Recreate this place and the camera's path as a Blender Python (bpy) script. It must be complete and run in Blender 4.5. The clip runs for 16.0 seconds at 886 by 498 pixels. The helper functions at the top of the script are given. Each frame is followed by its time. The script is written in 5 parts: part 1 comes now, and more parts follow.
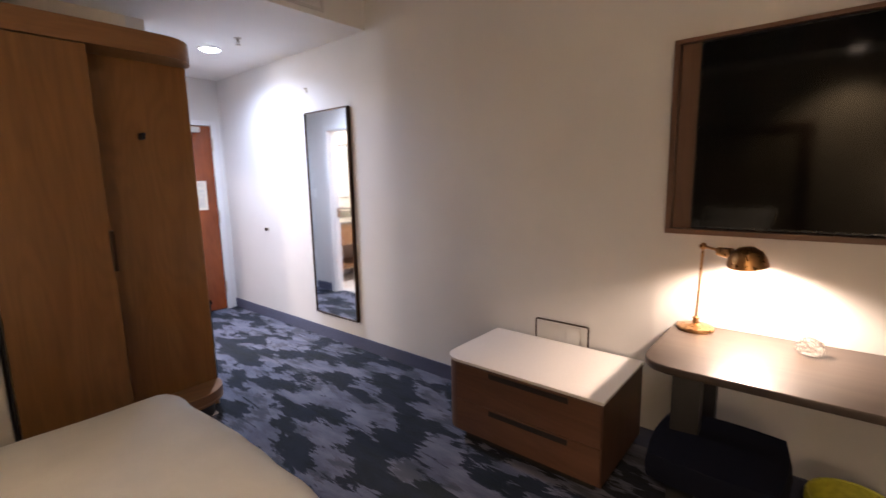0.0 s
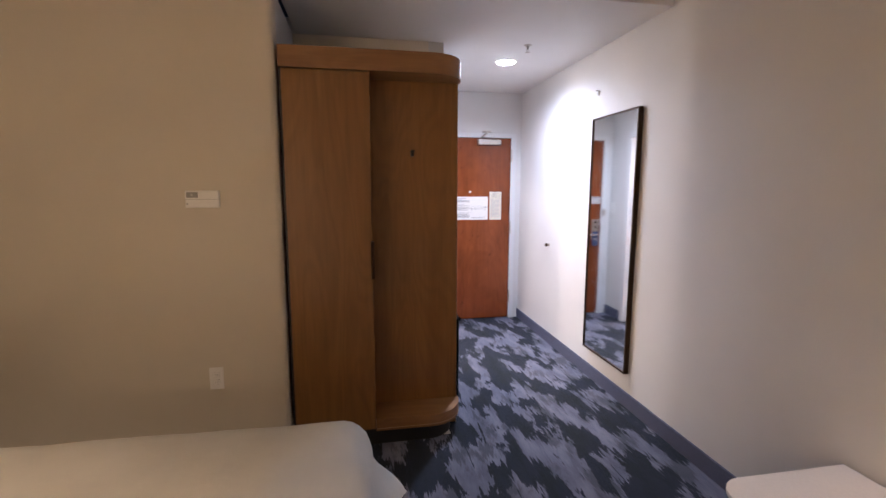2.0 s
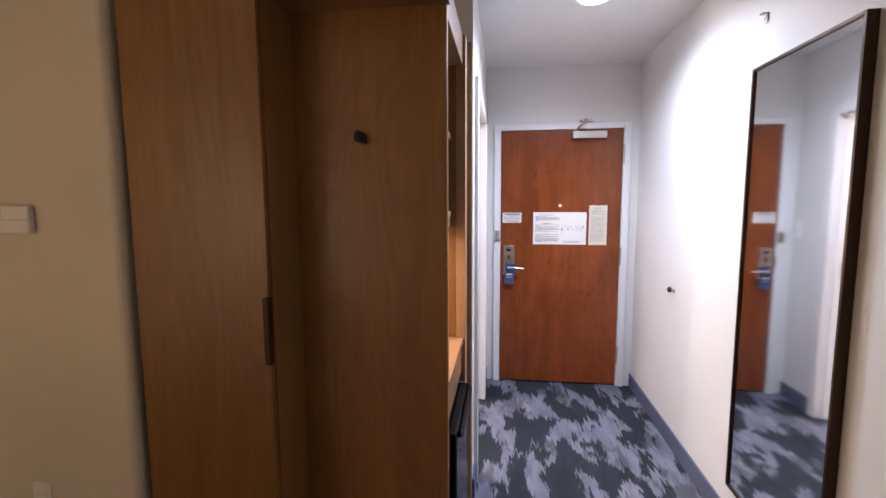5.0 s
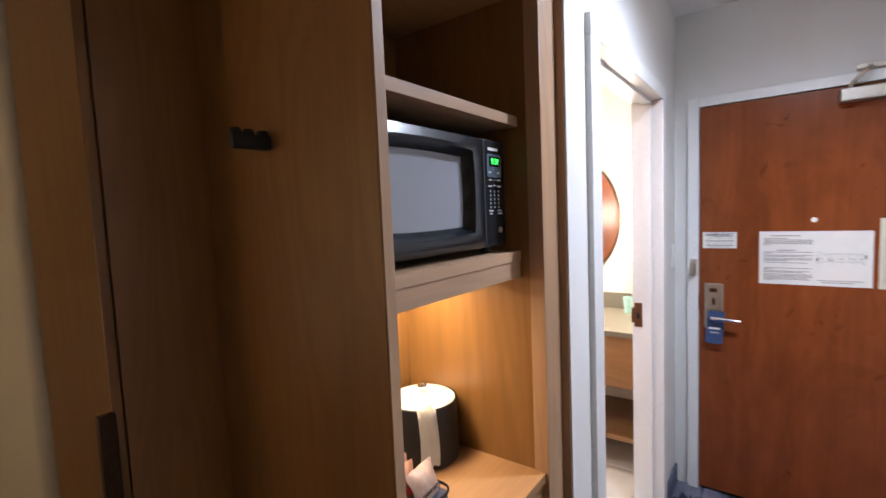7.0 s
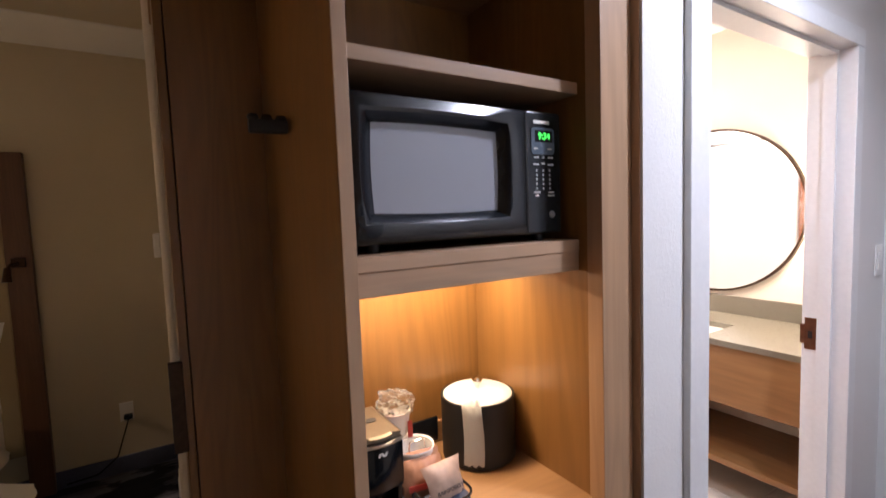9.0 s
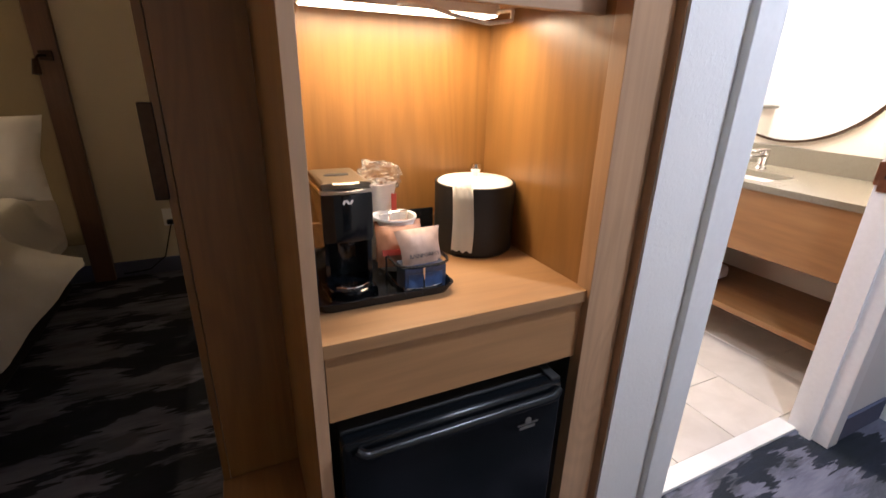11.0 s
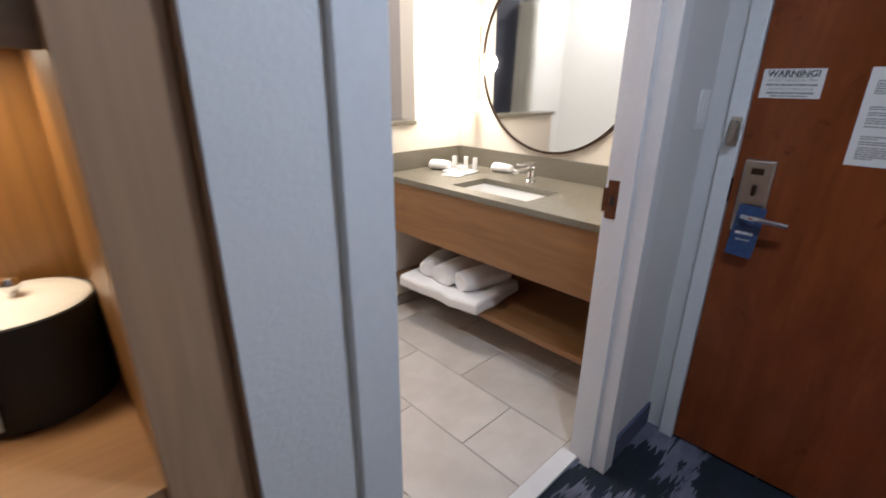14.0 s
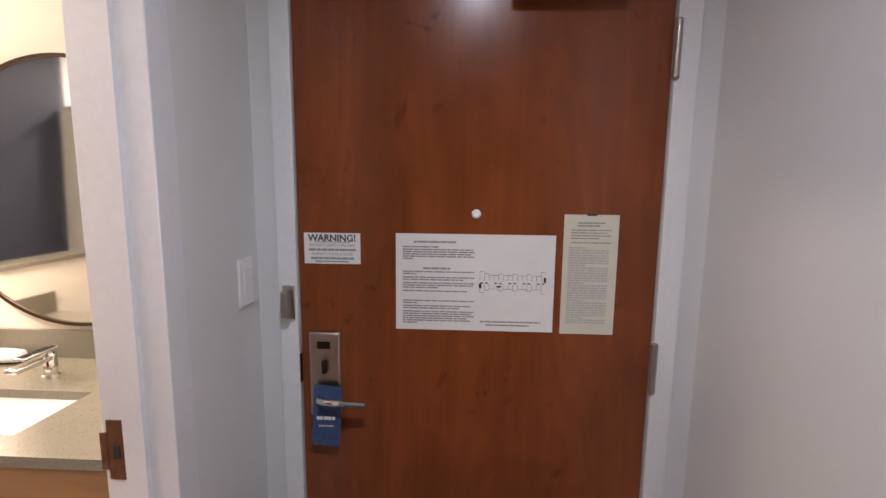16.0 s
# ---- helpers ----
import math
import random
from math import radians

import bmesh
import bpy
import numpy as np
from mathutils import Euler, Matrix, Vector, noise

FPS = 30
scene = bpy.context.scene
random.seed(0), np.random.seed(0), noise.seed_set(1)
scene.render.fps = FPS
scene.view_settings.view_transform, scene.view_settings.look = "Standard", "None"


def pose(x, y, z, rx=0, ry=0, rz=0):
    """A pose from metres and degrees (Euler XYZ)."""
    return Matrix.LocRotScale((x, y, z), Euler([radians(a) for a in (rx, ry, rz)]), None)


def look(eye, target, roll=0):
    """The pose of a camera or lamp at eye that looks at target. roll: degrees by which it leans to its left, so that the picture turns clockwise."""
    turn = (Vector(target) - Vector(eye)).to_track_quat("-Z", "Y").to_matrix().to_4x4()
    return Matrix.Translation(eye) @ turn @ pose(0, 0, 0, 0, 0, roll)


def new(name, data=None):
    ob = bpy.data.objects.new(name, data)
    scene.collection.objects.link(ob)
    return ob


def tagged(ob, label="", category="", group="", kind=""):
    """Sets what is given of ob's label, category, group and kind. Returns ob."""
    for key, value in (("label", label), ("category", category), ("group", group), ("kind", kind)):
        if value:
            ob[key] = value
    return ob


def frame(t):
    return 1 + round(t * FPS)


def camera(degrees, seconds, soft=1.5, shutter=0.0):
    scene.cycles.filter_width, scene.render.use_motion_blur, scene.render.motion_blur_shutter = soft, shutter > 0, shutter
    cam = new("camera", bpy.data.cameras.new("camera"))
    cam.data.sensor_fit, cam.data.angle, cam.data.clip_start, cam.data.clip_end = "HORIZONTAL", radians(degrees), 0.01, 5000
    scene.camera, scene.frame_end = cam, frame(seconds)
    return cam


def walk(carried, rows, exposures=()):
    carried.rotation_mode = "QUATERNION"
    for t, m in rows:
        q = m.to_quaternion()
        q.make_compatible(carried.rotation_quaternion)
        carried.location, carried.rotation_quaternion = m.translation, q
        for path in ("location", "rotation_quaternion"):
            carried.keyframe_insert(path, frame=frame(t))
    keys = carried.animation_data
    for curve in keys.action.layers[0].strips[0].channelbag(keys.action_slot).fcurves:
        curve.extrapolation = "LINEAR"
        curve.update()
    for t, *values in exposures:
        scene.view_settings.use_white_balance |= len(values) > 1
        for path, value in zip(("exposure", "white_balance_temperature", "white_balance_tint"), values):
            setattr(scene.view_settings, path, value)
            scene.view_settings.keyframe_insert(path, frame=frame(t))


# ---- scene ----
cam = camera(89.1, 16.0, shutter=0.25)
PATH = [
    (0, (-2.358, -5.117, 1.432), (-0.845, -3.848, 1.119), -1.2),
    (0.5, (-2.218, -5.127, 1.471), (-1.019, -3.561, 1.141), -0.5),
    (1, (-2.089, -4.99, 1.474), (-1.116, -3.27, 1.164), -1.1),
    (1.5, (-1.976, -4.877, 1.49), (-1.239, -3.04, 1.205), -1.6),
    (2, (-1.764, -4.86, 1.495), (-1.41, -2.91, 1.224), 0.1),
    (2.5, (-1.596, -4.765, 1.484), (-1.374, -2.794, 1.227), 0.1),
    (3, (-1.489, -4.543, 1.49), (-1.287, -2.569, 1.247), 0.5),
    (3.5, (-1.398, -4.342, 1.493), (-1.265, -2.361, 1.251), 0.6),
    (4, (-1.22, -4.105, 1.497), (-1.402, -2.127, 1.268), -0.4),
    (4.2, (-1.183, -4.027, 1.495), (-1.38, -2.049, 1.275), -0.5),
    (6.3, (-0.797, -2.946, 1.484), (-1.443, -1.066, 1.264), -1.1),
    (6.5, (-0.795, -2.855, 1.506), (-1.537, -1.011, 1.287), -1.6),
    (7, (-0.725, -2.686, 1.545), (-1.912, -1.083, 1.39), -2.4),
    (7.5, (-0.599, -2.56, 1.585), (-2.118, -1.262, 1.484), -1.8),
    (8, (-0.564, -2.501, 1.601), (-2.198, -1.349, 1.587), -2.6),
    (8.5, (-0.568, -2.452, 1.572), (-2.253, -1.375, 1.588), -2.5),
    (9, (-0.565, -2.418, 1.506), (-2.262, -1.371, 1.358), -2.1),
    (9.5, (-0.609, -2.378, 1.427), (-2.295, -1.351, 1.11), -1.3),
    (9.7, (-0.612, -2.361, 1.383), (-2.304, -1.347, 1.054), -0.4),
    (11.8, (-0.53, -2.235, 1.244), (-2.18, -1.598, 0.312), 0.1),
    (12, (-0.523, -2.229, 1.236), (-2.168, -1.624, 0.273), -0.3),
    (12.5, (-0.517, -2.2, 1.219), (-2.165, -1.677, 0.213), -1.9),
    (13, (-0.544, -2.085, 1.252), (-2.211, -1.539, 0.293), -3.0),
    (13.5, (-0.625, -1.893, 1.293), (-2.114, -0.862, 0.444), -1.0),
    (14, (-0.645, -1.692, 1.349), (-1.997, -0.394, 0.653), 0.5),
    (14.5, (-0.59, -1.453, 1.416), (-1.713, 0.121, 0.904), 2.5),
    (15, (-0.51, -1.313, 1.478), (-1.149, 0.547, 1.113), 1.8),
    (15.5, (-0.567, -1.216, 1.523), (-0.769, 0.752, 1.233), 0.6),
    (16, (-0.607, -1.149, 1.513), (-0.705, 0.83, 1.242), 0.6),
]
walk(cam, [(t, look(e, g, r)) for t, e, g, r in PATH],
     exposures=[(0, 0.06, 5800, 18), (2.0, 0.1, 5950, 20), (3.0, 0.22, 5950, 19), (4.2, 0.18, 6000, 20), (6.3, -0.42, 6250, 14), (7.0, -0.38, 6250, 14), (7.5, -0.3, 6300, 16), (8.0, -0.5, 6350, 18), (8.5, -0.58, 6350, 19), (9.5, -0.6, 6400, 20),
                (11.8, -0.26, 6150, 13), (12.5, -0.1, 6150, 13), (13.0, -0.28, 6200, 13), (13.5, -0.78, 5900, 10), (14.0, -1.52, 5800, 10), (14.5, -1.84, 6250, 12),
                (15.0, -1.92, 6500, 14), (15.5, -1.46, 6700, 18), (16, -1.16, 6800, 18)])


# ---- world and lamps ----
world = bpy.data.worlds.new("world")
scene.world = world
world.use_nodes = True
world.node_tree.nodes["Background"].inputs["Color"].default_value = (0.02, 0.025, 0.04, 1)
world.node_tree.nodes["Background"].inputs["Strength"].default_value = 0.05

CEIL = 2.515       # entry ceiling
HIGH = 2.80        # bedroom ceiling
WARM = (1.0, 0.74, 0.47)
COOL = (0.75, 0.84, 1.0)


def lamp(name, kind, m, energy, color, size=0.1, size_y=None, spot=None, blend=0.4):
    data = bpy.data.lights.new(name, kind)
    data.energy, data.color = energy, color
    if kind == "AREA":
        data.size = size
        if size_y:
            data.shape, data.size_y = "RECTANGLE", size_y
        else:
            data.shape = "DISK"
    else:
        data.shadow_soft_size = size
    if kind == "SPOT":
        data.spot_size, data.spot_blend = radians(spot), blend
    ob = new(name, data)
    ob.matrix_world = m
    return ob


lamp("downlight_lamp", "SPOT", pose(-0.57, -1.16, CEIL - 0.03), 236, COOL, 0.05, spot=163, blend=1.0)
# added ceiling fill for the bathroom, placed to reach the curtain
lamp("bath_fill_lamp", "AREA", pose(-2.40, -0.62, CEIL - 0.03), 54, (1.0, 0.89, 0.80), 0.3)
# added fill over the tub, for the bright surround in the vanity mirror
lamp("tub_fill_lamp", "AREA", pose(-2.95, -1.85, CEIL - 0.03), 48, (1.0, 0.92, 0.84), 0.12)
lamp("bar_lamp", "POINT", pose(-2.545, 0.30, 1.45), 82, (1.0, 0.86, 0.71), 0.06)
lamp("bar_lamp", "POINT", pose(-1.495, 0.30, 1.45), 30, (1.0, 0.83, 0.65), 0.06)
lamp("niche_lamp", "AREA", pose(-1.51, -1.90, 1.388), 7.8, (1.0, 0.76, 0.48), 0.06, 0.41)
lamp("desk_bulb", "SPOT", pose(-0.16, -4.92, 1.06), 84, (1.0, 0.74, 0.50), 0.03, spot=156, blend=0.5)
lamp("soffit_lamp", "SPOT", pose(-3.55, -5.27, 2.50), 320, WARM, 0.05, spot=122, blend=0.6)


# ---- materials ----
def material(name, color, rough=0.5, metal=0.0):
    m = bpy.data.materials.new(name)
    m.use_nodes = True
    b = m.node_tree.nodes["Principled BSDF"]
    b.inputs["Base Color"].default_value = (*color, 1)
    b.inputs["Roughness"].default_value = rough
    b.inputs["Metallic"].default_value = metal
    return m, m.node_tree.nodes, m.node_tree.links, b


def link_map(nodes, links, scale, coord="Object", rot=(0, 0, 0)):
    tc = nodes.new("ShaderNodeTexCoord")
    mp = nodes.new("ShaderNodeMapping")
    mp.inputs["Scale"].default_value = scale
    mp.inputs["Rotation"].default_value = [radians(a) for a in rot]
    links.new(tc.outputs[coord], mp.inputs["Vector"])
    return mp.outputs["Vector"]


def noise_tex(nodes, links, vec, scale, detail=4, rough=0.55, distort=0.0):
    n = nodes.new("ShaderNodeTexNoise")
    n.inputs["Scale"].default_value = scale
    n.inputs["Detail"].default_value = detail
    n.inputs["Roughness"].default_value = rough
    n.inputs["Distortion"].default_value = distort
    links.new(vec, n.inputs["Vector"])
    return n.outputs["Fac"]


def ramp(nodes, links, fac, stops, interp="LINEAR"):
    r = nodes.new("ShaderNodeValToRGB")
    r.color_ramp.interpolation = interp
    e = r.color_ramp.elements
    while len(e) < len(stops):
        e.new(0.5)
    for el, (p, c) in zip(e, stops):
        el.position, el.color = p, (*c, 1)
    links.new(fac, r.inputs["Fac"])
    return r.outputs["Color"]


def mix(nodes, links, a, b, fac, mode="MULTIPLY"):
    n = nodes.new("ShaderNodeMix")
    n.data_type, n.blend_type = "RGBA", mode
    for sock, v in ((n.inputs[6], a), (n.inputs[7], b), (n.inputs[0], fac)):
        if isinstance(v, (int, float)):
            sock.default_value = v
        elif isinstance(v, tuple):
            sock.default_value = (*v, 1)
        else:
            links.new(v, sock)
    return n.outputs[2]


def bump(nodes, links, bsdf, height, strength=0.2, dist=0.002):
    n = nodes.new("ShaderNodeBump")
    n.inputs["Strength"].default_value = strength
    n.inputs["Distance"].default_value = dist
    links.new(height, n.inputs["Height"])
    links.new(n.outputs["Normal"], bsdf.inputs["Normal"])


def rough_from(nodes, links, bsdf, fac, lo, hi):
    n = nodes.new("ShaderNodeMapRange")
    n.inputs["To Min"].default_value, n.inputs["To Max"].default_value = lo, hi
    links.new(fac, n.inputs["Value"])
    links.new(n.outputs["Result"], bsdf.inputs["Roughness"])


def plaster(name, color, peel=0.35):
    m, n, l, b = material(name, color, 0.6)
    v = link_map(n, l, (1, 1, 1), "Object")
    big = noise_tex(n, l, v, 1.3, 3)
    col = ramp(n, l, big, [(0.3, tuple(c * 0.94 for c in color)), (0.7, tuple(min(1, c * 1.03) for c in color))])
    l.new(col, b.inputs["Base Color"])
    fine = noise_tex(n, l, v, 110, 3, 0.6, 0.4)
    bump(n, l, b, fine, peel, 0.0025)
    rough_from(n, l, b, fine, 0.5, 0.7)
    return m


def wood(name, dark, light, rough=0.42, axis="z", scale=1.0, coord="Object", cathedral=0.16, figure=0.09, blotch=0.0):
    m, n, l, b = material(name, light, rough)
    s = {"z": (40, 40, 1.6), "y": (40, 1.6, 40), "x": (1.6, 40, 40)}[axis]
    v = link_map(n, l, tuple(c * scale for c in s), coord)
    grain = noise_tex(n, l, v, 2.0, 6, 0.65, 0.3)
    s2 = {"z": (5, 5, 0.5), "y": (5, 0.5, 5), "x": (0.5, 5, 5)}[axis]
    v2 = link_map(n, l, tuple(c * scale for c in s2), coord)
    band = noise_tex(n, l, v2, 1.4, 3, 0.5, 1.2)
    base = ramp(n, l, band, [(0.3, dark), (0.7, light)])
    lines = ramp(n, l, grain, [(0.3, (1 - cathedral,) * 3), (0.7, (1.0, 1.0, 1.0))])
    col = mix(n, l, base, lines, 1.0)
    # flame figure: growth rings cut lengthwise
    s3 = {"z": (4.5, 4.5, 0.7), "y": (4.5, 0.7, 4.5), "x": (0.7, 4.5, 4.5)}[axis]
    body = noise_tex(n, l, link_map(n, l, tuple(c * scale for c in s3), coord), 1.0, 2, 0.4, 0.6)
    ring = n.new("ShaderNodeMath")
    ring.operation = "MULTIPLY"
    ring.inputs[1].default_value = 95.0
    l.new(body, ring.inputs[0])
    wave = n.new("ShaderNodeMath")
    wave.operation = "SINE"
    l.new(ring.outputs[0], wave.inputs[0])
    half = n.new("ShaderNodeMapRange")
    half.inputs["From Min"].default_value = -1.0
    l.new(wave.outputs[0], half.inputs["Value"])
    flame = ramp(n, l, half.outputs["Result"], [(0.0, (1 - figure,) * 3), (0.8, (1.0, 1.0, 1.0))])
    col = mix(n, l, col, flame, 1.0)
    if blotch:
        # cloudy figure with small dark knots of the veneer
        cloud = noise_tex(n, l, link_map(n, l, (3.2, 3.2, 1.9), coord), 1.5, 4, 0.6, 0.8)
        col = mix(n, l, col, ramp(n, l, cloud, [(0.30, (1 - blotch,) * 3), (0.55, (1.0, 1.0, 1.0)), (0.75, (1.10, 1.08, 1.05))]), 1.0)
        knot = noise_tex(n, l, link_map(n, l, (7, 7, 5), coord), 1.3, 2, 0.5, 1.5)
        col = mix(n, l, col, ramp(n, l, knot, [(0.24, (0.62, 0.58, 0.55)), (0.33, (1.0, 1.0, 1.0))]), 1.0)
    oi = n.new("ShaderNodeObjectInfo")
    rnd = ramp(n, l, oi.outputs["Random"], [(0.0, (0.93, 0.93, 0.93)), (1.0, (1.05, 1.04, 1.03))])
    l.new(mix(n, l, col, rnd, 1.0), b.inputs["Base Color"])
    bump(n, l, b, grain, 0.12, 0.0008)
    rough_from(n, l, b, grain, rough - 0.06, rough + 0.1)
    return m


def plain(name, color, rough=0.5, metal=0.0, speck=0.06, scale=60, bumpy=0.05):
    m, n, l, b = material(name, color, rough, metal)
    v = link_map(n, l, (1, 1, 1))
    f = noise_tex(n, l, v, scale, 3)
    col = ramp(n, l, f, [(0.3, tuple(c * (1 - speck) for c in color)), (0.7, tuple(min(1, c * (1 + speck)) for c in color))])
    l.new(col, b.inputs["Base Color"])
    rough_from(n, l, b, f, max(0.02, rough - 0.05), min(1, rough + 0.06))
    if bumpy:
        bump(n, l, b, f, bumpy, 0.001)
    return m


def glow(name, color, strength):
    m, n, l, b = material(name, color, 0.4)
    b.inputs["Emission Color"].default_value = (*color, 1)
    b.inputs["Emission Strength"].default_value = strength
    return m


def cloth(name, color, weave=500, rough=0.9, wrinkle=0.25):
    m, n, l, b = material(name, color, rough)
    v = link_map(n, l, (1, 1, 1))
    soft = noise_tex(n, l, v, 7, 4)
    fine = noise_tex(n, l, v, weave, 2)
    col = ramp(n, l, soft, [(0.3, tuple(c * 0.93 for c in color)), (0.7, color)])
    l.new(col, b.inputs["Base Color"])
    add = n.new("ShaderNodeMath")
    add.operation = "MULTIPLY_ADD"
    add.inputs[1].default_value = 0.12
    l.new(fine, add.inputs[0])
    l.new(soft, add.inputs[2])
    bump(n, l, b, add.outputs[0], wrinkle, 0.02)
    b.inputs["Sheen Weight"].default_value = 0.15
    return m


def make_carpet(name="carpet"):
    m, n, l, b = material(name, (0.05, 0.06, 0.1), 0.95)
    # patches run along the passage, and each row of tufts ends at its own place
    tc = n.new("ShaderNodeTexCoord")
    sep = n.new("ShaderNodeSeparateXYZ")
    l.new(tc.outputs["Object"], sep.inputs[0])

    def math_node(op, a, v):
        q = n.new("ShaderNodeMath")
        q.operation = op
        for sock, val in zip(q.inputs, (a, v)):
            if isinstance(val, (int, float)):
                sock.default_value = val
            else:
                l.new(val, sock)
        return q.outputs[0]
    row = math_node("SNAP", sep.outputs["X"], 0.005)
    wn = n.new("ShaderNodeTexWhiteNoise")
    wn.noise_dimensions = "1D"
    l.new(row, wn.inputs["W"])
    lane = n.new("ShaderNodeMapping")
    lane.inputs["Scale"].default_value = (62, 1.6, 0)
    l.new(tc.outputs["Object"], lane.inputs["Vector"])
    finger = noise_tex(n, l, lane.outputs["Vector"], 1.0, 1, 0.5)
    shift = math_node("ADD", math_node("MULTIPLY", math_node("SUBTRACT", wn.outputs["Value"], 0.5), 0.03),
                      math_node("MULTIPLY", math_node("SUBTRACT", finger, 0.5), 0.20))
    ys = math_node("SNAP", math_node("ADD", sep.outputs["Y"], shift), 0.004)
    com = n.new("ShaderNodeCombineXYZ")
    l.new(row, com.inputs[0])
    l.new(ys, com.inputs[1])

    def field(scale, off, detail, rough=0.5, dist=0.0):
        q = n.new("ShaderNodeMapping")
        q.inputs["Scale"].default_value = scale
        q.inputs["Location"].default_value = off
        l.new(com.outputs[0], q.inputs["Vector"])
        return noise_tex(n, l, q.outputs["Vector"], 1.0, detail, rough, dist)
    big = field((5.2, 2.7, 1), (3.1, 1.7, 0), 4, 0.55)
    tone = field((11, 4.0, 1), (7.1, 3.7, 0), 3, 0.6)
    light = ramp(n, l, tone, [(0.36, (0.090, 0.096, 0.132)), (0.5, (0.128, 0.130, 0.172)), (0.62, (0.165, 0.162, 0.205))])
    deep = ramp(n, l, tone, [(0.36, (0.004, 0.008, 0.011)), (0.62, (0.009, 0.014, 0.027))])
    olive = field((6.5, 3.4, 1), (9.3, 6.1, 0), 4, 0.6)
    light = mix(n, l, light, (0.048, 0.052, 0.062), ramp(n, l, olive, [(0.53, (0, 0, 0)), (0.60, (0.8, 0.8, 0.8))]), "MIX")
    mask = ramp(n, l, big, [(0.492, (0, 0, 0)), (0.506, (1, 1, 1))])
    col = mix(n, l, deep, light, mask, "MIX")
    thin = field((30, 3.2, 1), (5.4, 2.2, 0), 2, 0.5)
    tm = ramp(n, l, thin, [(0.65, (0, 0, 0)), (0.662, (1, 1, 1))])
    col = mix(n, l, col, deep, tm, "MIX")
    tuft = noise_tex(n, l, tc.outputs["Object"], 420, 2)
    tf = ramp(n, l, tuft, [(0.25, (0.74, 0.74, 0.76)), (0.75, (1.15, 1.15, 1.15))])
    l.new(mix(n, l, col, tf, 1.0), b.inputs["Base Color"])
    bump(n, l, b, tuft, 0.6, 0.004)
    return m


HEADWALL = plaster("tan_wall_paint", (0.56, 0.48, 0.33))
WALL = plaster("wall_paint", (0.64, 0.63, 0.61))
BEIGEWALL = plaster("beige_wall_paint", (0.62, 0.565, 0.465))
LIDBRONZE = plain("lid_bronze", (0.17, 0.14, 0.10), 0.36, 0.8, 0.08, bumpy=0)
STRIKE = plain("worn_bronze", (0.20, 0.115, 0.07), 0.38, 0.9, 0.2)
CEILING = plaster("ceiling_paint", (0.74, 0.73, 0.71), 0.2)
BATHWALL = plaster("bath_wall_paint", (0.72, 0.66, 0.56), 0.15)
TAUPE = plaster("taupe_wallcovering", (0.40, 0.36, 0.33), 0.15)
NAVY = plaster("navy_wallcovering", (0.030, 0.032, 0.05), 0.15)
TRIM = plain("white_trim_paint", (0.66, 0.66, 0.65), 0.38, speck=0.03)
CARPET = make_carpet()
BASE = plain("carpet_base", (0.075, 0.085, 0.135), 0.9, speck=0.25, scale=300, bumpy=0.3)
DOORWOOD = wood("cherry_veneer", (0.175, 0.043, 0.012), (0.24, 0.062, 0.018), 0.22, "z", 0.7, cathedral=0.12, figure=0.07, blotch=0.22)
DOORWOOD.node_tree.nodes["Principled BSDF"].inputs["Specular IOR Level"].default_value = 0.35
OAK = wood("oak_laminate", (0.220, 0.101, 0.026), (0.270, 0.131, 0.037), 0.35, "z")
OAKY = wood("oak_laminate_long", (0.30, 0.155, 0.064), (0.36, 0.195, 0.085), 0.4, "y")
OAKX = wood("oak_laminate_cross", (0.24, 0.115, 0.040), (0.29, 0.148, 0.056), 0.4, "x")
EDGE = wood("oak_edge_band", (0.36, 0.22, 0.13), (0.44, 0.28, 0.17), 0.45, "y", cathedral=0.15)
EDGEZ = wood("oak_edge_band_upright", (0.34, 0.20, 0.11), (0.42, 0.26, 0.15), 0.45, "z", cathedral=0.15)
WALNUT = wood("walnut_veneer", (0.098, 0.046, 0.024), (0.142, 0.070, 0.037), 0.4, "z")
WALNUTY = wood("walnut_veneer_long", (0.098, 0.046, 0.024), (0.142, 0.070, 0.037), 0.4, "y")
DESKTOP = wood("espresso_top", (0.05, 0.036, 0.028), (0.075, 0.055, 0.042), 0.38, "y", cathedral=0.2)
BLACK = plain("black_plastic", (0.007, 0.008, 0.010), 0.25, speck=0.15, bumpy=0)
BLACK.node_tree.nodes["Principled BSDF"].inputs["Specular IOR Level"].default_value = 0.32
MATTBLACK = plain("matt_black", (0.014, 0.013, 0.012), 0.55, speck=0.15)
GLOSSBLACK = plain("gloss_black", (0.003, 0.004, 0.005), 0.12, speck=0.1, scale=5, bumpy=0)
GLOSSBLACK.node_tree.nodes["Principled BSDF"].inputs["Specular IOR Level"].default_value = 0.35
LEATHER = plain("black_leatherette", (0.008, 0.008, 0.008), 0.55, speck=0.2, scale=250, bumpy=0.35)
BRONZE = plain("bronze", (0.05, 0.028, 0.016), 0.42, 0.8, 0.2)
BRASS = plain("antique_brass", (0.42, 0.23, 0.09), 0.28, 1.0, 0.12)
CHROME = plain("chrome", (0.75, 0.76, 0.78), 0.1, 1.0, 0.03, bumpy=0)
NICKEL = plain("satin_nickel", (0.48, 0.44, 0.38), 0.32, 1.0, 0.05)
WHITE = plain("white_plastic", (0.74, 0.73, 0.70), 0.4, speck=0.02)
PAPER = plain("paper", (0.70, 0.68, 0.64), 0.7, speck=0.03, scale=20)
CREAMPAPER = plain("cream_paper", (0.60, 0.56, 0.44), 0.7, speck=0.03, scale=20)
INK = plain("ink", (0.27, 0.26, 0.25), 0.8)
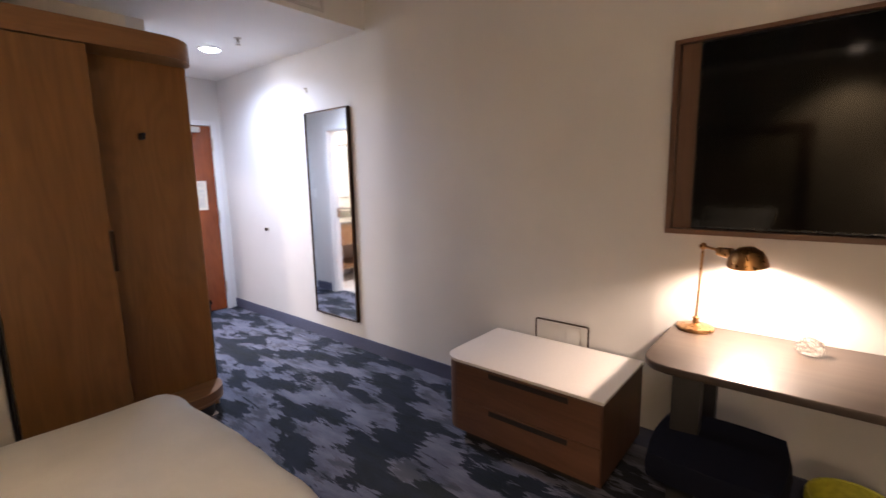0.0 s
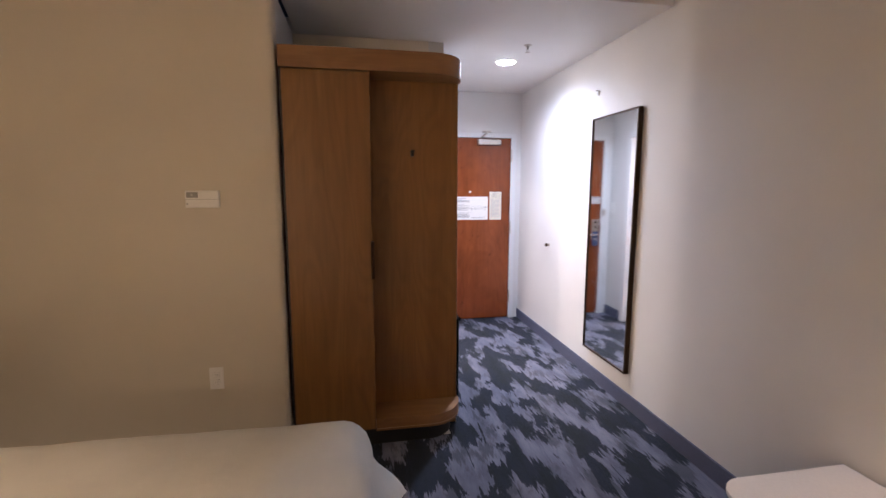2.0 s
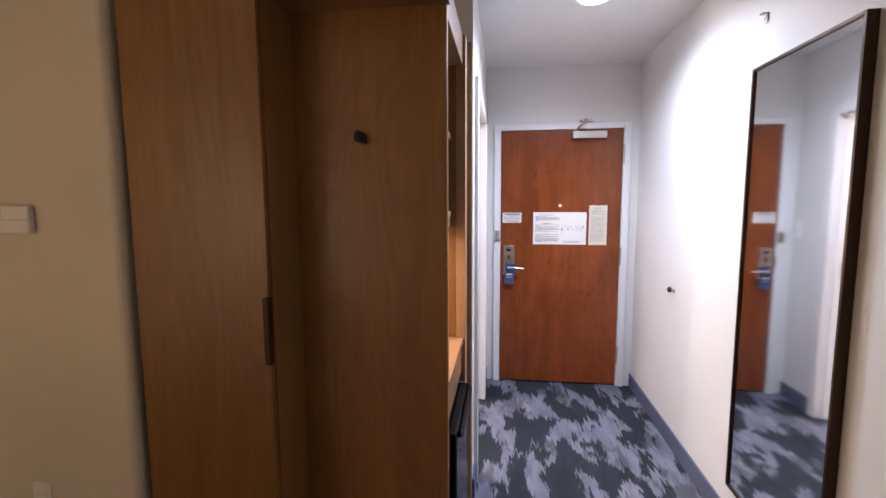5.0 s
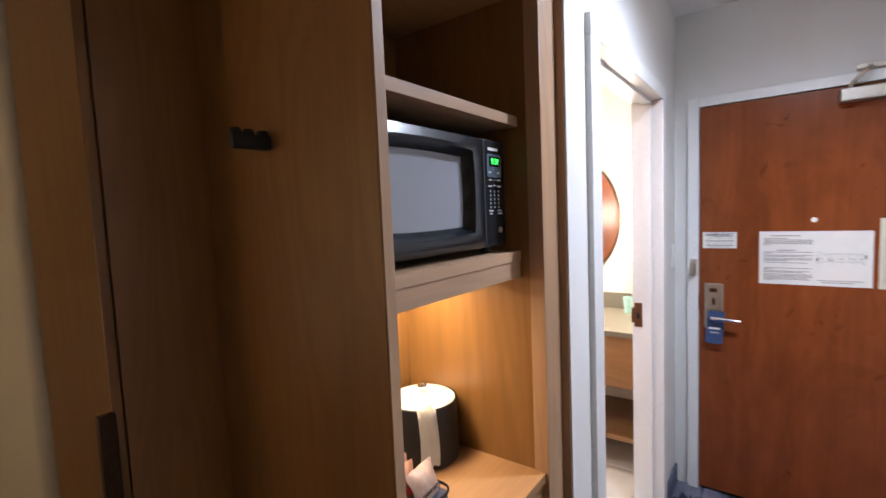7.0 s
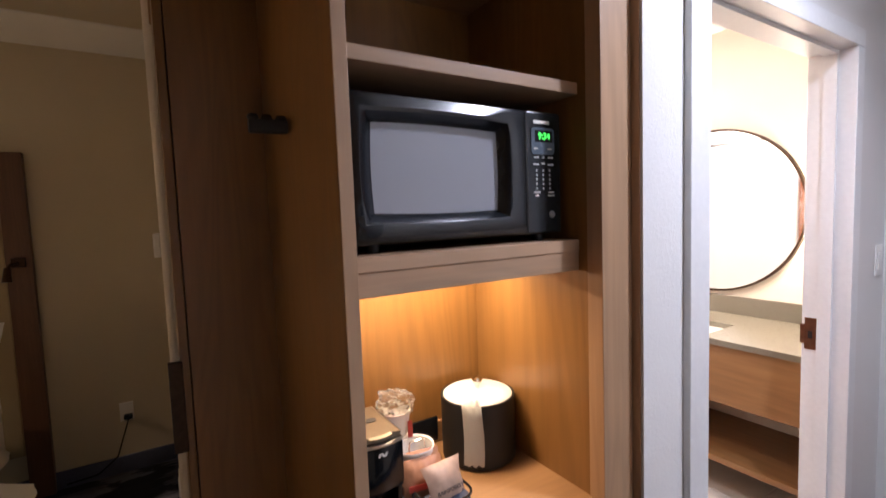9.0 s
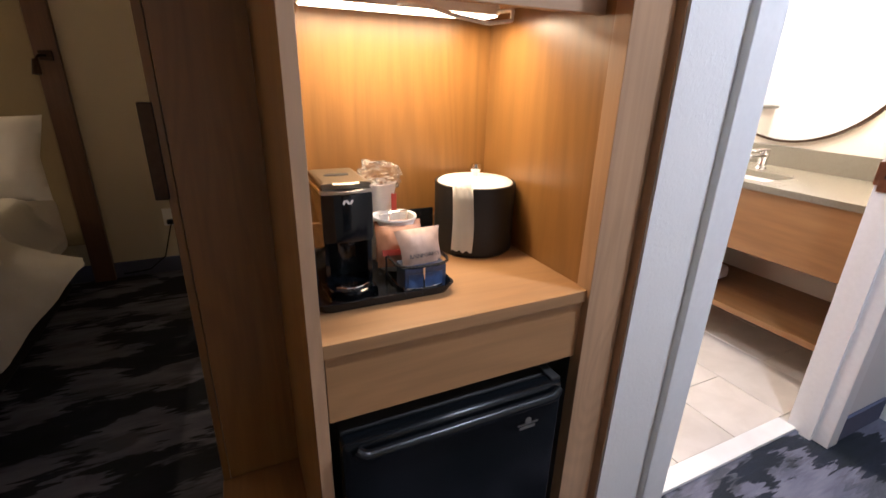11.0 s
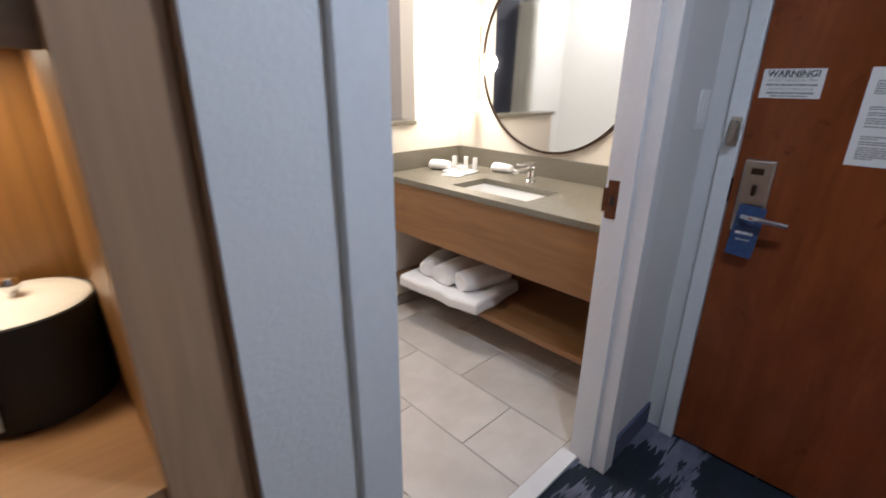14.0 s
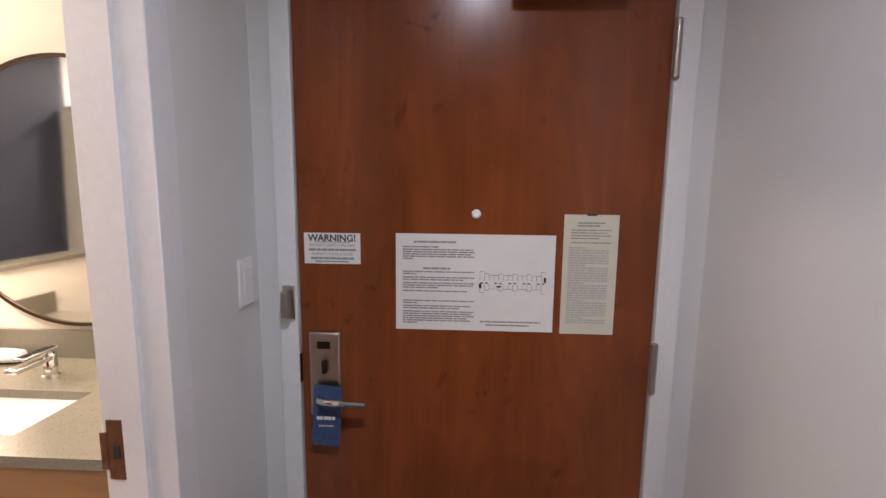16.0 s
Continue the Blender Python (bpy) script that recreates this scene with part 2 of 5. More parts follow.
LIGHTINK = plain("pale_ink", (0.42, 0.41, 0.39), 0.8)
DARKINK = plain("dark_ink", (0.03, 0.03, 0.035), 0.7)
QUARTZ = plain("white_quartz", (0.74, 0.70, 0.66), 0.3, speck=0.04, scale=160, bumpy=0)
GREYQUARTZ = plain("grey_quartz", (0.155, 0.14, 0.105), 0.28, speck=0.03, scale=280, bumpy=0)
PORCELAIN = plain("porcelain", (0.80, 0.79, 0.76), 0.12, speck=0.01, bumpy=0)
LINEN = cloth("bed_linen", (0.84, 0.81, 0.74), wrinkle=0.35)
TOWEL = cloth("towel", (0.83, 0.81, 0.78), 260, 0.95, 0.5)
CURTAIN = cloth("curtain_cloth", (0.84, 0.82, 0.77), 300)
see = CURTAIN.node_tree.nodes.new("ShaderNodeBsdfTranslucent")
see.inputs["Color"].default_value = (0.84, 0.82, 0.77, 1)
half = CURTAIN.node_tree.nodes.new("ShaderNodeMixShader")
half.inputs[0].default_value = 0.45
CURTAIN.node_tree.links.new(CURTAIN.node_tree.nodes["Principled BSDF"].outputs[0], half.inputs[1])
CURTAIN.node_tree.links.new(see.outputs[0], half.inputs[2])
CURTAIN.node_tree.links.new(half.outputs[0], CURTAIN.node_tree.nodes["Material Output"].inputs["Surface"])
UPHOLSTERY = cloth("headboard_cloth", (0.34, 0.27, 0.15), 300)
MIRROR = plain("mirror", (0.86, 0.88, 0.88), 0.02, 1.0, 0.0, bumpy=0)
BLUE = plain("blue_card", (0.032, 0.065, 0.155), 0.5, speck=0.25, scale=80)
NAVYCARD = plain("navy_card", (0.02, 0.035, 0.075), 0.4, speck=0.3, scale=90)
PEACH = plain("peach_packet", (0.33, 0.15, 0.08), 0.5, speck=0.12, scale=70)
PINKPACK = plain("pink_packet", (0.40, 0.27, 0.20), 0.45, speck=0.1, scale=70)
RED = plain("red_print", (0.45, 0.05, 0.035), 0.5)
GREYGLASS = plain("grey_screen", (0.25, 0.255, 0.29), 0.16, speck=0.0, scale=300, bumpy=0)
SCREEN = plain("tv_screen", (0.002, 0.0025, 0.003), 0.06, speck=0.05, bumpy=0)
SCREEN.node_tree.nodes["Principled BSDF"].inputs["Specular IOR Level"].default_value = 0.12
MWBLACK = plain("microwave_plastic", (0.011, 0.013, 0.016), 0.22, speck=0.1, scale=8, bumpy=0)
GREEN = glow("green_digits", (0.05, 0.9, 0.10), 3.0)
LCD = plain("display_window", (0.085, 0.11, 0.14), 0.25)
LENS = glow("lamp_lens", (0.92, 0.96, 1.0), 75)
BARLENS = glow("bar_lens", (1.0, 0.86, 0.62), 22)
BULB = glow("bulb", (1.0, 0.74, 0.50), 40)
GLOBE = glow("lamp_globe", (1.0, 0.73, 0.46), 24)
YELLOW = plain("yellow_liner", (0.42, 0.40, 0.03), 0.45, speck=0.2, scale=40)
GROUT = plain("grout", (0.50, 0.46, 0.41), 0.85)
MARBLE = plain("white_marble", (0.72, 0.70, 0.67), 0.25, speck=0.06, scale=9, bumpy=0)


def make_tile():
    m, n, l, b = material("stone_tile", (0.56, 0.51, 0.45), 0.4)
    v = link_map(n, l, (1, 1, 1), "Object")
    f = noise_tex(n, l, v, 6, 5, 0.6, 0.6)
    col = ramp(n, l, f, [(0.3, (0.50, 0.45, 0.39)), (0.7, (0.60, 0.55, 0.49))])
    oi = n.new("ShaderNodeObjectInfo")
    rnd = ramp(n, l, oi.outputs["Random"], [(0, (0.93, 0.93, 0.93)), (1, (1.05, 1.05, 1.05))])
    l.new(mix(n, l, col, rnd, 1.0), b.inputs["Base Color"])
    rough_from(n, l, b, f, 0.3, 0.5)
    bump(n, l, b, f, 0.08, 0.002)
    return m


TILE = make_tile()


# ---- mesh helpers ----
def to_mesh(name, bm, mat, smooth=None):
    me = bpy.data.meshes.new(name)
    bmesh.ops.recalc_face_normals(bm, faces=bm.faces)
    bm.to_mesh(me)
    bm.free()
    if mat:
        me.materials.append(mat)
    if smooth is None:
        for p in me.polygons:
            p.use_smooth = False
    else:
        # faces marked in box() and prism() are flat, all others smooth
        flat = [p.use_smooth for p in me.polygons]
        for p in me.polygons:
            p.use_smooth = True
        me.set_sharp_from_angle(angle=radians(smooth))
        for p, hard in zip(me.polygons, flat):
            p.use_smooth = not hard
    return me


def part(name, bm, mat, parent=None, label="", smooth=35):
    ob = new(name, to_mesh(name, bm, mat, smooth))
    if parent:
        ob.parent = parent
        ob.matrix_parent_inverse = Matrix.Translation(-parent.location)
    if label:
        ob["label"] = label
    return ob


def empty(name, label, category, group="", at=(0, 0, 0)):
    ob = new(name)
    ob.empty_display_size = 0.05
    ob.location = at
    ob.matrix_world = Matrix.Translation(at)
    return tagged(ob, label, category, group)


def box(x0, x1, y0, y1, z0, z1, bevel=0.0, seg=2, bm=None):
    own = bmesh.new()
    bmesh.ops.create_cube(own, size=1)
    for v in own.verts:
        v.co = Vector(((x0 + x1) / 2 + v.co.x * (x1 - x0), (y0 + y1) / 2 + v.co.y * (y1 - y0), (z0 + z1) / 2 + v.co.z * (z1 - z0)))
    if bevel:
        bmesh.ops.bevel(own, geom=own.edges[:], offset=bevel, segments=seg, affect="EDGES", profile=0.5)
        own.normal_update()
        for f in own.faces:
            f.smooth = max(abs(c) for c in f.normal) > 0.9999
    return merge(bm, own)


def merge(bm, own):
    if bm is None:
        return own
    tmp = bpy.data.meshes.new("tmp")
    own.to_mesh(tmp)
    own.free()
    bm.from_mesh(tmp)
    bpy.data.meshes.remove(tmp)
    return bm


def tube(a, b, r0, r1=None, seg=16, bm=None, caps=True):
    a, b = Vector(a), Vector(b)
    own = bmesh.new()
    d = b - a
    m = Matrix.Translation((a + b) / 2) @ d.to_track_quat("Z", "Y").to_matrix().to_4x4()
    bmesh.ops.create_cone(own, cap_ends=caps, segments=seg, radius1=r0, radius2=r0 if r1 is None else r1, depth=d.length, matrix=m)
    return merge(bm, own)


def ball(c, r, bm=None, seg=16, scale=(1, 1, 1)):
    own = bmesh.new()
    bmesh.ops.create_uvsphere(own, u_segments=seg, v_segments=max(6, seg // 2), radius=r, matrix=Matrix.Translation(c) @ Matrix.Diagonal((*scale, 1)))
    return merge(bm, own)


def lathe(profile, c, seg=32, bm=None, axis="z"):
    """Turned shape: profile of (radius, height)."""
    own = bmesh.new()
    rings = []
    for r, h in profile:
        if r < 1e-5:
            rings.append([own.verts.new((0, 0, h))])
        else:
            rings.append([own.verts.new((r * math.cos(2 * math.pi * i / seg), r * math.sin(2 * math.pi * i / seg), h)) for i in range(seg)])
    for p, q in zip(rings, rings[1:]):
        for i in range(seg):
            j = (i + 1) % seg
            if len(p) == 1 and len(q) == 1:
                continue
            if len(p) == 1:
                own.faces.new((p[0], q[i], q[j]))
            elif len(q) == 1:
                own.faces.new((p[i], p[j], q[0]))
            else:
                own.faces.new((p[i], p[j], q[j], q[i]))
    turn = {"z": Matrix(), "y": pose(0, 0, 0, -90, 0, 0), "x": pose(0, 0, 0, 0, 90, 0)}[axis]
    bmesh.ops.transform(own, matrix=Matrix.Translation(c) @ turn, verts=own.verts)
    return merge(bm, own)


def prism(points, z0, z1, bevel=0.0, bm=None, m=None):
    """Upright slab over an outline of (x, y)."""
    own = bmesh.new()
    lo = [own.verts.new((x, y, z0)) for x, y in points]
    hi = [own.verts.new((x, y, z1)) for x, y in points]
    own.faces.new(lo[::-1])
    own.faces.new(hi)
    for i in range(len(points)):
        j = (i + 1) % len(points)
        own.faces.new((lo[i], lo[j], hi[j], hi[i]))
    if bevel:
        ed = [e for e in own.edges if abs(e.verts[0].co.z - e.verts[1].co.z) < 1e-6]
        bmesh.ops.bevel(own, geom=ed, offset=bevel, segments=2, affect="EDGES", profile=0.5)
    own.normal_update()
    for f in own.faces:
        f.smooth = abs(f.normal.z) > 0.9999
    if m:
        bmesh.ops.transform(own, matrix=m, verts=own.verts)
    return merge(bm, own)


def arc(cx, cy, r, a0, a1, n=10):
    return [(cx + r * math.cos(radians(a0 + (a1 - a0) * i / n)), cy + r * math.sin(radians(a0 + (a1 - a0) * i / n))) for i in range(n + 1)]


def round_rect(x0, x1, y0, y1, r, n=6):
    return arc(x1 - r, y1 - r, r, 0, 90, n) + arc(x0 + r, y1 - r, r, 90, 180, n) + arc(x0 + r, y0 + r, r, 180, 270, n) + arc(x1 - r, y0 + r, r, 270, 360, n)


def wire(points, r, bm=None, seg=8):
    """Bent rod through points, swept as one skin with rounded bends."""
    pts = [Vector(p) for p in points]
    line = [pts[0]]
    for p, q, t in zip(pts, pts[1:], pts[2:]):
        k = min(2.2 * r, 0.45 * (q - p).length, 0.45 * (t - q).length)
        a, b = q + (p - q).normalized() * k, q + (t - q).normalized() * k
        line += [a, (a + b + 2 * q) / 4, b]
    line.append(pts[-1])
    own = bmesh.new()
    side, rings = None, []
    for i, p in enumerate(line):
        d = (line[min(i + 1, len(line) - 1)] - line[max(i - 1, 0)]).normalized()
        if side is None:
            side = d.orthogonal().normalized()
        side = (side - d * side.dot(d)).normalized()
        up = d.cross(side)
        rings.append([own.verts.new(p + r * (math.cos(2 * math.pi * k / seg) * side + math.sin(2 * math.pi * k / seg) * up)) for k in range(seg)])
    for p, q in zip(rings, rings[1:]):
        for k in range(seg):
            own.faces.new((p[k], p[(k + 1) % seg], q[(k + 1) % seg], q[k]))
    own.faces.new(rings[0][::-1])
    own.faces.new(rings[-1])
    return merge(bm, own)


def letters(text, size, m, mat, parent=None, name="lettering", depth=0.0006, bold=0.0):
    cu = bpy.data.curves.new(name, "FONT")
    cu.body, cu.size, cu.align_x, cu.align_y = text, size, "CENTER", "CENTER"
    cu.extrude, cu.resolution_u, cu.offset = depth, 2, bold
    tmp = bpy.data.objects.new(name, cu)
    scene.collection.objects.link(tmp)
    dg = bpy.context.evaluated_depsgraph_get()
    me = bpy.data.meshes.new_from_object(tmp.evaluated_get(dg))
    bpy.data.objects.remove(tmp)
    me.transform(m)
    me.materials.clear()
    me.materials.append(mat)
    ob = new(name, me)
    if parent:
        ob.parent = parent
        ob.matrix_parent_inverse = Matrix.Translation(-parent.location)
    return ob


def structure(name, bm, mat, label="", category="", parent=None, smooth=None):
    ob = new(name, to_mesh(name, bm, mat, smooth))
    if parent:
        ob.parent = parent
    return tagged(ob, label, category, kind="structure")


# ---- setting ----
structure("floor", box(-4.02, 0.12, -6.3, 0.15, -0.06, 0.0), CARPET, "dark blue and grey streaked carpet", "floor")
structure("wall_east", box(0.0, 0.12, -6.3, 0.25, 0, HIGH), WALL, "long off-white textured wall", "wall")
bm = box(-1.16, -1.095, 0.012, 0.16, 0, CEIL)
box(-0.07, 0.0, 0.012, 0.16, 0, CEIL, bm=bm)
box(-1.095, -0.07, 0.012, 0.16, 2.075, CEIL, bm=bm)
structure("wall_entry", bm, WALL, "off-white wall round the entry door", "wall")
bm = box(-1.27, -1.16, -1.545, -1.335, 0, CEIL)
box(-1.27, -1.16, -0.365, 0.42, 0, CEIL, bm=bm)
box(-1.27, -1.16, -1.335, -0.365, 2.045, CEIL, bm=bm)
structure("wall_bath", bm, WALL, "off-white textured wall beside the bathroom door", "wall")
structure("wall_thermostat", prism([(-3.9, -2.33), (-3.9, -2.43)] + arc(-2.20, -2.40, 0.03, 270, 360, 6) + [(-2.17, -2.33)], 0, HIGH), BEIGEWALL, "beige textured wall with a thermostat", "wall")
structure("wall_headboard", box(-4.02, -3.9, -6.3, -2.33, 0, HIGH), HEADWALL, "tan wall behind the bed", "wall")
structure("wall_south", box(-3.9, 0.0, -6.3, -6.18, 0, HIGH), WALL, "plain beige end wall", "wall")
bm = box(-1.27, 0.0, -2.43, 0.16, CEIL, HIGH + 0.1)
box(-2.17, -1.27, -2.43, -1.55, CEIL, HIGH + 0.1, bm=bm)
structure("ceiling_entry", bm, CEILING, "white entry ceiling", "ceiling")
structure("ceiling_bedroom", box(-4.02, 0.12, -6.3, -2.43, HIGH, HIGH + 0.1), CEILING, "white bedroom ceiling", "ceiling")
structure("soffit_underside", box(-3.9, -3.424, -6.18, -2.43, 2.52, 2.526), CEILING, "white underside of the soffit", "ceiling")
structure("soffit", box(-3.9, -3.42, -6.18, -2.43, 2.526, HIGH), HEADWALL, "beige soffit over the headboard wall", "ceiling")
structure("wall_closet_back", box(-2.27, -2.19, -2.33, -1.47, 0, CEIL), WALL, "white wall beside the wardrobe", "wall")

# bathroom shell
BX0 = -3.64
structure("bath_floor", box(BX0, -1.255, -2.33, 0.41, -0.03, 0.001), GROUT, "grey grout bed under the bathroom tiles", "floor")
structure("wall_vanity", box(-2.70, -1.27, 0.41, 0.53, 0, CEIL), BATHWALL, "cream bathroom wall behind the vanity", "wall")
structure("wall_toilet", box(BX0, -2.82, 0.05, 0.17, 0, CEIL), TAUPE, "taupe wallcovering behind the toilet", "wall")
structure("wall_chase", box(-2.82, -2.70, 0.05, 0.53, 0, CEIL), BATHWALL, "cream return wall beside the vanity", "wall")
structure("wall_tub_end", box(BX0 - 0.12, BX0, -2.33, -1.43, 0, CEIL), PORCELAIN, "white tub surround end", "wall")
structure("wall_navy", box(BX0 - 0.12, BX0, -1.43, 0.17, 0, CEIL), NAVY, "dark navy wallcovering", "wall")
structure("wall_tub", box(BX0, -2.27, -2.33, -2.25, 0, CEIL), PORCELAIN, "white tub surround", "wall")
structure("wall_bath_south", box(-2.27, -1.27, -1.55, -1.47, 0, CEIL), BATHWALL, "cream bathroom wall behind the open door", "wall")
bm = box(BX0 - 0.12, -2.27, -2.33, 0.53, CEIL, CEIL + 0.1)
box(-2.27, -1.27, -1.55, 0.53, CEIL, CEIL + 0.1, bm=bm)
structure("ceiling_bath", bm, CEILING, "white bathroom ceiling", "ceiling")

# ---- skirting and door frames ----
structure("baseboard", box(-0.012, 0.0, -6.18, 0.012, 0, 0.105, 0.003), BASE, "blue grey carpet skirting on the long wall", "baseboard")
structure("baseboard", box(-1.16, -1.148, -1.54, -1.39, 0, 0.105, 0.003), BASE, "blue grey carpet skirting beside the bathroom door", "baseboard")
structure("baseboard", box(-1.16, -1.148, -0.33, 0.0, 0, 0.105, 0.003), BASE, "blue grey carpet skirting by the entry", "baseboard")
structure("baseboard", box(-3.888, -2.19, -2.442, -2.43, 0, 0.105, 0.003), BASE, "blue grey carpet skirting", "baseboard")
structure("baseboard", box(-3.9, -3.888, -6.18, -2.442, 0, 0.105, 0.003), BASE, "blue grey carpet skirting", "baseboard")
structure("baseboard", box(-3.888, -0.012, -6.18, -6.168, 0, 0.105, 0.003), BASE, "blue grey carpet skirting", "baseboard")


def door_frame(name, label):
    return tagged(new(name), label, "door frame", kind="structure")


fr = door_frame("trim_entry_door", "white painted steel frame round the entry door")
part("jamb", box(-1.097, -1.045, -0.014, 0.15, 0, 2.08, 0.003), TRIM, fr)
part("jamb", box(-0.120, -0.064, -0.014, 0.15, 0, 2.08, 0.003), TRIM, fr)
part("head", box(-1.045, -0.120, -0.014, 0.15, 2.032, 2.08, 0.003), TRIM, fr)
part("stop", box(-1.045, -1.03, 0.05, 0.15, 0, 2.032), TRIM, fr)
part("stop", box(-0.135, -0.12, 0.05, 0.15, 0, 2.032), TRIM, fr)

fr = door_frame("trim_bath_door", "white painted steel frame round the bathroom door")
for y0, y1 in ((-1.392, -1.31), (-0.388, -0.325)):
    part("jamb", box(-1.285, -1.142, y0, y1, 0, 2.028, 0.003), TRIM, fr)
part("head", box(-1.285, -1.142, -1.392, -0.325, 2.028, 2.088, 0.003), TRIM, fr)
part("stop", box(-1.235, -1.195, -1.31, -1.298, 0, 2.028), TRIM, fr)
part("stop", box(-1.235, -1.195, -0.40, -0.388, 0, 2.028), TRIM, fr)
part("stop", box(-1.235, -1.195, -1.298, -0.40, 2.015, 2.028), TRIM, fr)
plate = part("strike_plate", box(-1.275, -1.239, -0.391, -0.3875, 0.955, 1.075, 0.001), STRIKE, fr, "bronze strike plate")
part("strike_lip", box(-1.288, -1.274, -0.3925, -0.3885, 0.975, 1.05, 0.001), STRIKE, plate)
part("latch_hole", box(-1.264, -1.25, -0.3925, -0.3905, 0.997, 1.025, 0.001), MATTBLACK, plate)

# ---- entry door ----
door = tagged(new("door_1"), "closed reddish cherry veneer entry door", "door", kind="structure")
leaf = part("leaf", box(-1.043, -0.122, 0.0, 0.045, 0.012, 2.029, 0.002), DOORWOOD, door)
for z in (1.84, 1.055, 0.26):
    h = part("hinge", tube((-0.118, -0.016, z - 0.06), (-0.118, -0.016, z + 0.06), 0.008, seg=12), NICKEL, door, "brushed nickel hinge")
    part("hinge_tip", ball((-0.118, -0.016, z + 0.062), 0.0085, ball((-0.118, -0.016, z - 0.062), 0.0085)), NICKEL, h)
esc = part("escutcheon", box(-1.018, -0.934, -0.018, 0.0, 0.895, 1.130, 0.006, 3), NICKEL, door, "satin nickel lock plate with card slot")
part("thumb_turn", box(-0.981, -0.969, -0.034, -0.018, 1.02, 1.055, 0.004), BRONZE, esc)
part("sensor", box(-0.995, -0.96, -0.0195, -0.018, 1.085, 1.105, 0.0005), BRONZE, esc)
lev = part("lever", wire([(-0.985, -0.018, 0.958), (-0.985, -0.062, 0.958), (-0.94, -0.066, 0.957), (-0.86, -0.06, 0.951)], 0.0085, seg=12), CHROME, door, "chrome door lever")
part("rosette", lathe([(0, 0), (0.024, 0), (0.022, 0.008), (0, 0.009)], (-0.985, -0.018, 0.958), 20, axis="y"), NICKEL, lev)
# white porcelain stands for hallway light shining through the peephole
part("peephole", lathe([(0, -0.008), (0.008, -0.008), (0.012, -0.003), (0.012, 0)], (-0.58, -0.001, 1.447), 16, axis="y"), PORCELAIN, door, "peephole, hallway light painted in as white")
dl = part("deadbolt_face", box(-1.047, -1.0435, -0.012, 0.02, 0.985, 1.065), BRONZE, door)
closer = part("closer_body", box(-0.505, -0.25, -0.055, 0.0, 1.955, 2.012, 0.006, 3), NICKEL, door, "silver door closer")
part("closer_arm", wire([(-0.47, -0.03, 2.012), (-0.47, -0.03, 2.03), (-0.42, -0.10, 2.075), (-0.405, -0.03, 2.095)], 0.008), NICKEL, closer)
part("arm_shoe", box(-0.45, -0.36, -0.04, -0.014, 2.085, 2.105, 0.004), NICKEL, closer)

guard = tagged(new("door_guard"), "satin nickel swing guard on the entry door frame", "door guard")
part("guard_plate", box(-1.083, -1.052, -0.022, -0.014, 1.165, 1.255, 0.003), NICKEL, guard)
part("guard_bar", box(-1.078, -1.058, -0.052, -0.022, 1.175, 1.245, 0.006, 3), NICKEL, guard, "satin nickel swing bar")


def sheet(name, label, x0, x1, z0, z1, mat, cat="notice", y=-0.0005):
    ob = empty(name, label, cat, at=((x0 + x1) / 2, y, z0))
    part("panel", box(x0, x1, y - 0.002, y, z0, z1), mat, ob, smooth=None)
    return ob


def bars(parent, rows, x0, x1, y, mat, h=0.004, name="print_block"):
    rng = random.Random(len(rows) * 7 + int(x0 * 100))
    bm = bmesh.new()
    for z, w in rows:
        a = x0
        end = x0 + (x1 - x0) * w
        while a < end:
            b = min(end, a + rng.uniform(0.008, 0.03))
            box(a, b, y - 0.0006, y, z - h / 2, z + h / 2, bm=bm)
            a = b + 0.002
    return part(name, bm, mat, parent, smooth=None)


warn = sheet("warning_sign", "small white printed warning sign on the door", -1.027, -0.879, 1.312, 1.393, PAPER)
letters("WARNING!", 0.0245, pose(-0.953, -0.0028, 1.379, 90), DARKINK, warn, bold=0.0006)
part("rule", box(-1.0, -0.906, -0.0031, -0.0024, 1.3685, 1.3698), DARKINK, warn, smooth=None)
letters("DO NOT LEAVE CHILDREN", 0.0098, pose(-0.953, -0.0028, 1.361, 90), INK, warn)
letters("ALWAYS CLOSE & LOCK", 0.0098, pose(-0.953, -0.0028, 1.3375, 90), INK, warn)
bars(warn, [(1.349, 1.0)], -1.015, -0.891, -0.0026, INK, 0.006)
bars(warn, [(1.3265, 1.0)], -1.01, -0.896, -0.0026, INK, 0.006, "print_line")
bars(warn, [(1.318, 1.0)], -0.998, -0.908, -0.0026, INK, 0.004, "print_foot")

plan = sheet("evacuation_notice", "white printed emergency notice with a floor plan", -0.786, -0.377, 1.141, 1.395, PAPER)
bars(plan, [(1.374, 1)], -0.74, -0.63, -0.0026, INK, 0.005, "heading")
bars(plan, [(1.361, .5), (1.354, .98), (1.348, 1), (1.342, .95), (1.336, 1), (1.33, .15)], -0.768, -0.582, -0.0026, INK, 0.0036)
bars(plan, [(1.305, 1)], -0.715, -0.645, -0.0026, INK, 0.005, "heading")
bars(plan, [(1.296, 1), (1.290, .2), (1.281, 1), (1.275, .85), (1.266, 1), (1.26, .98), (1.254, .5), (1.245, .9)], -0.768, -0.582, -0.0026, INK, 0.0034, "print_block")
bars(plan, [(1.219, 1), (1.213, .2), (1.205, .95), (1.199, .8), (1.19, 1), (1.184, .97), (1.178, 1), (1.172, .9), (1.166, .95), (1.16, .2)], -0.768, -0.582, -0.0026, INK, 0.0034, "print_block")
bars(plan, [(1.166, .95)], -0.565, -0.40, -0.0026, INK, 0.004, "legend")
bars(plan, [(1.157, .8)], -0.55, -0.41, -0.0026, INK, 0.004, "legend")
bm = bmesh.new()
own = bmesh.new()
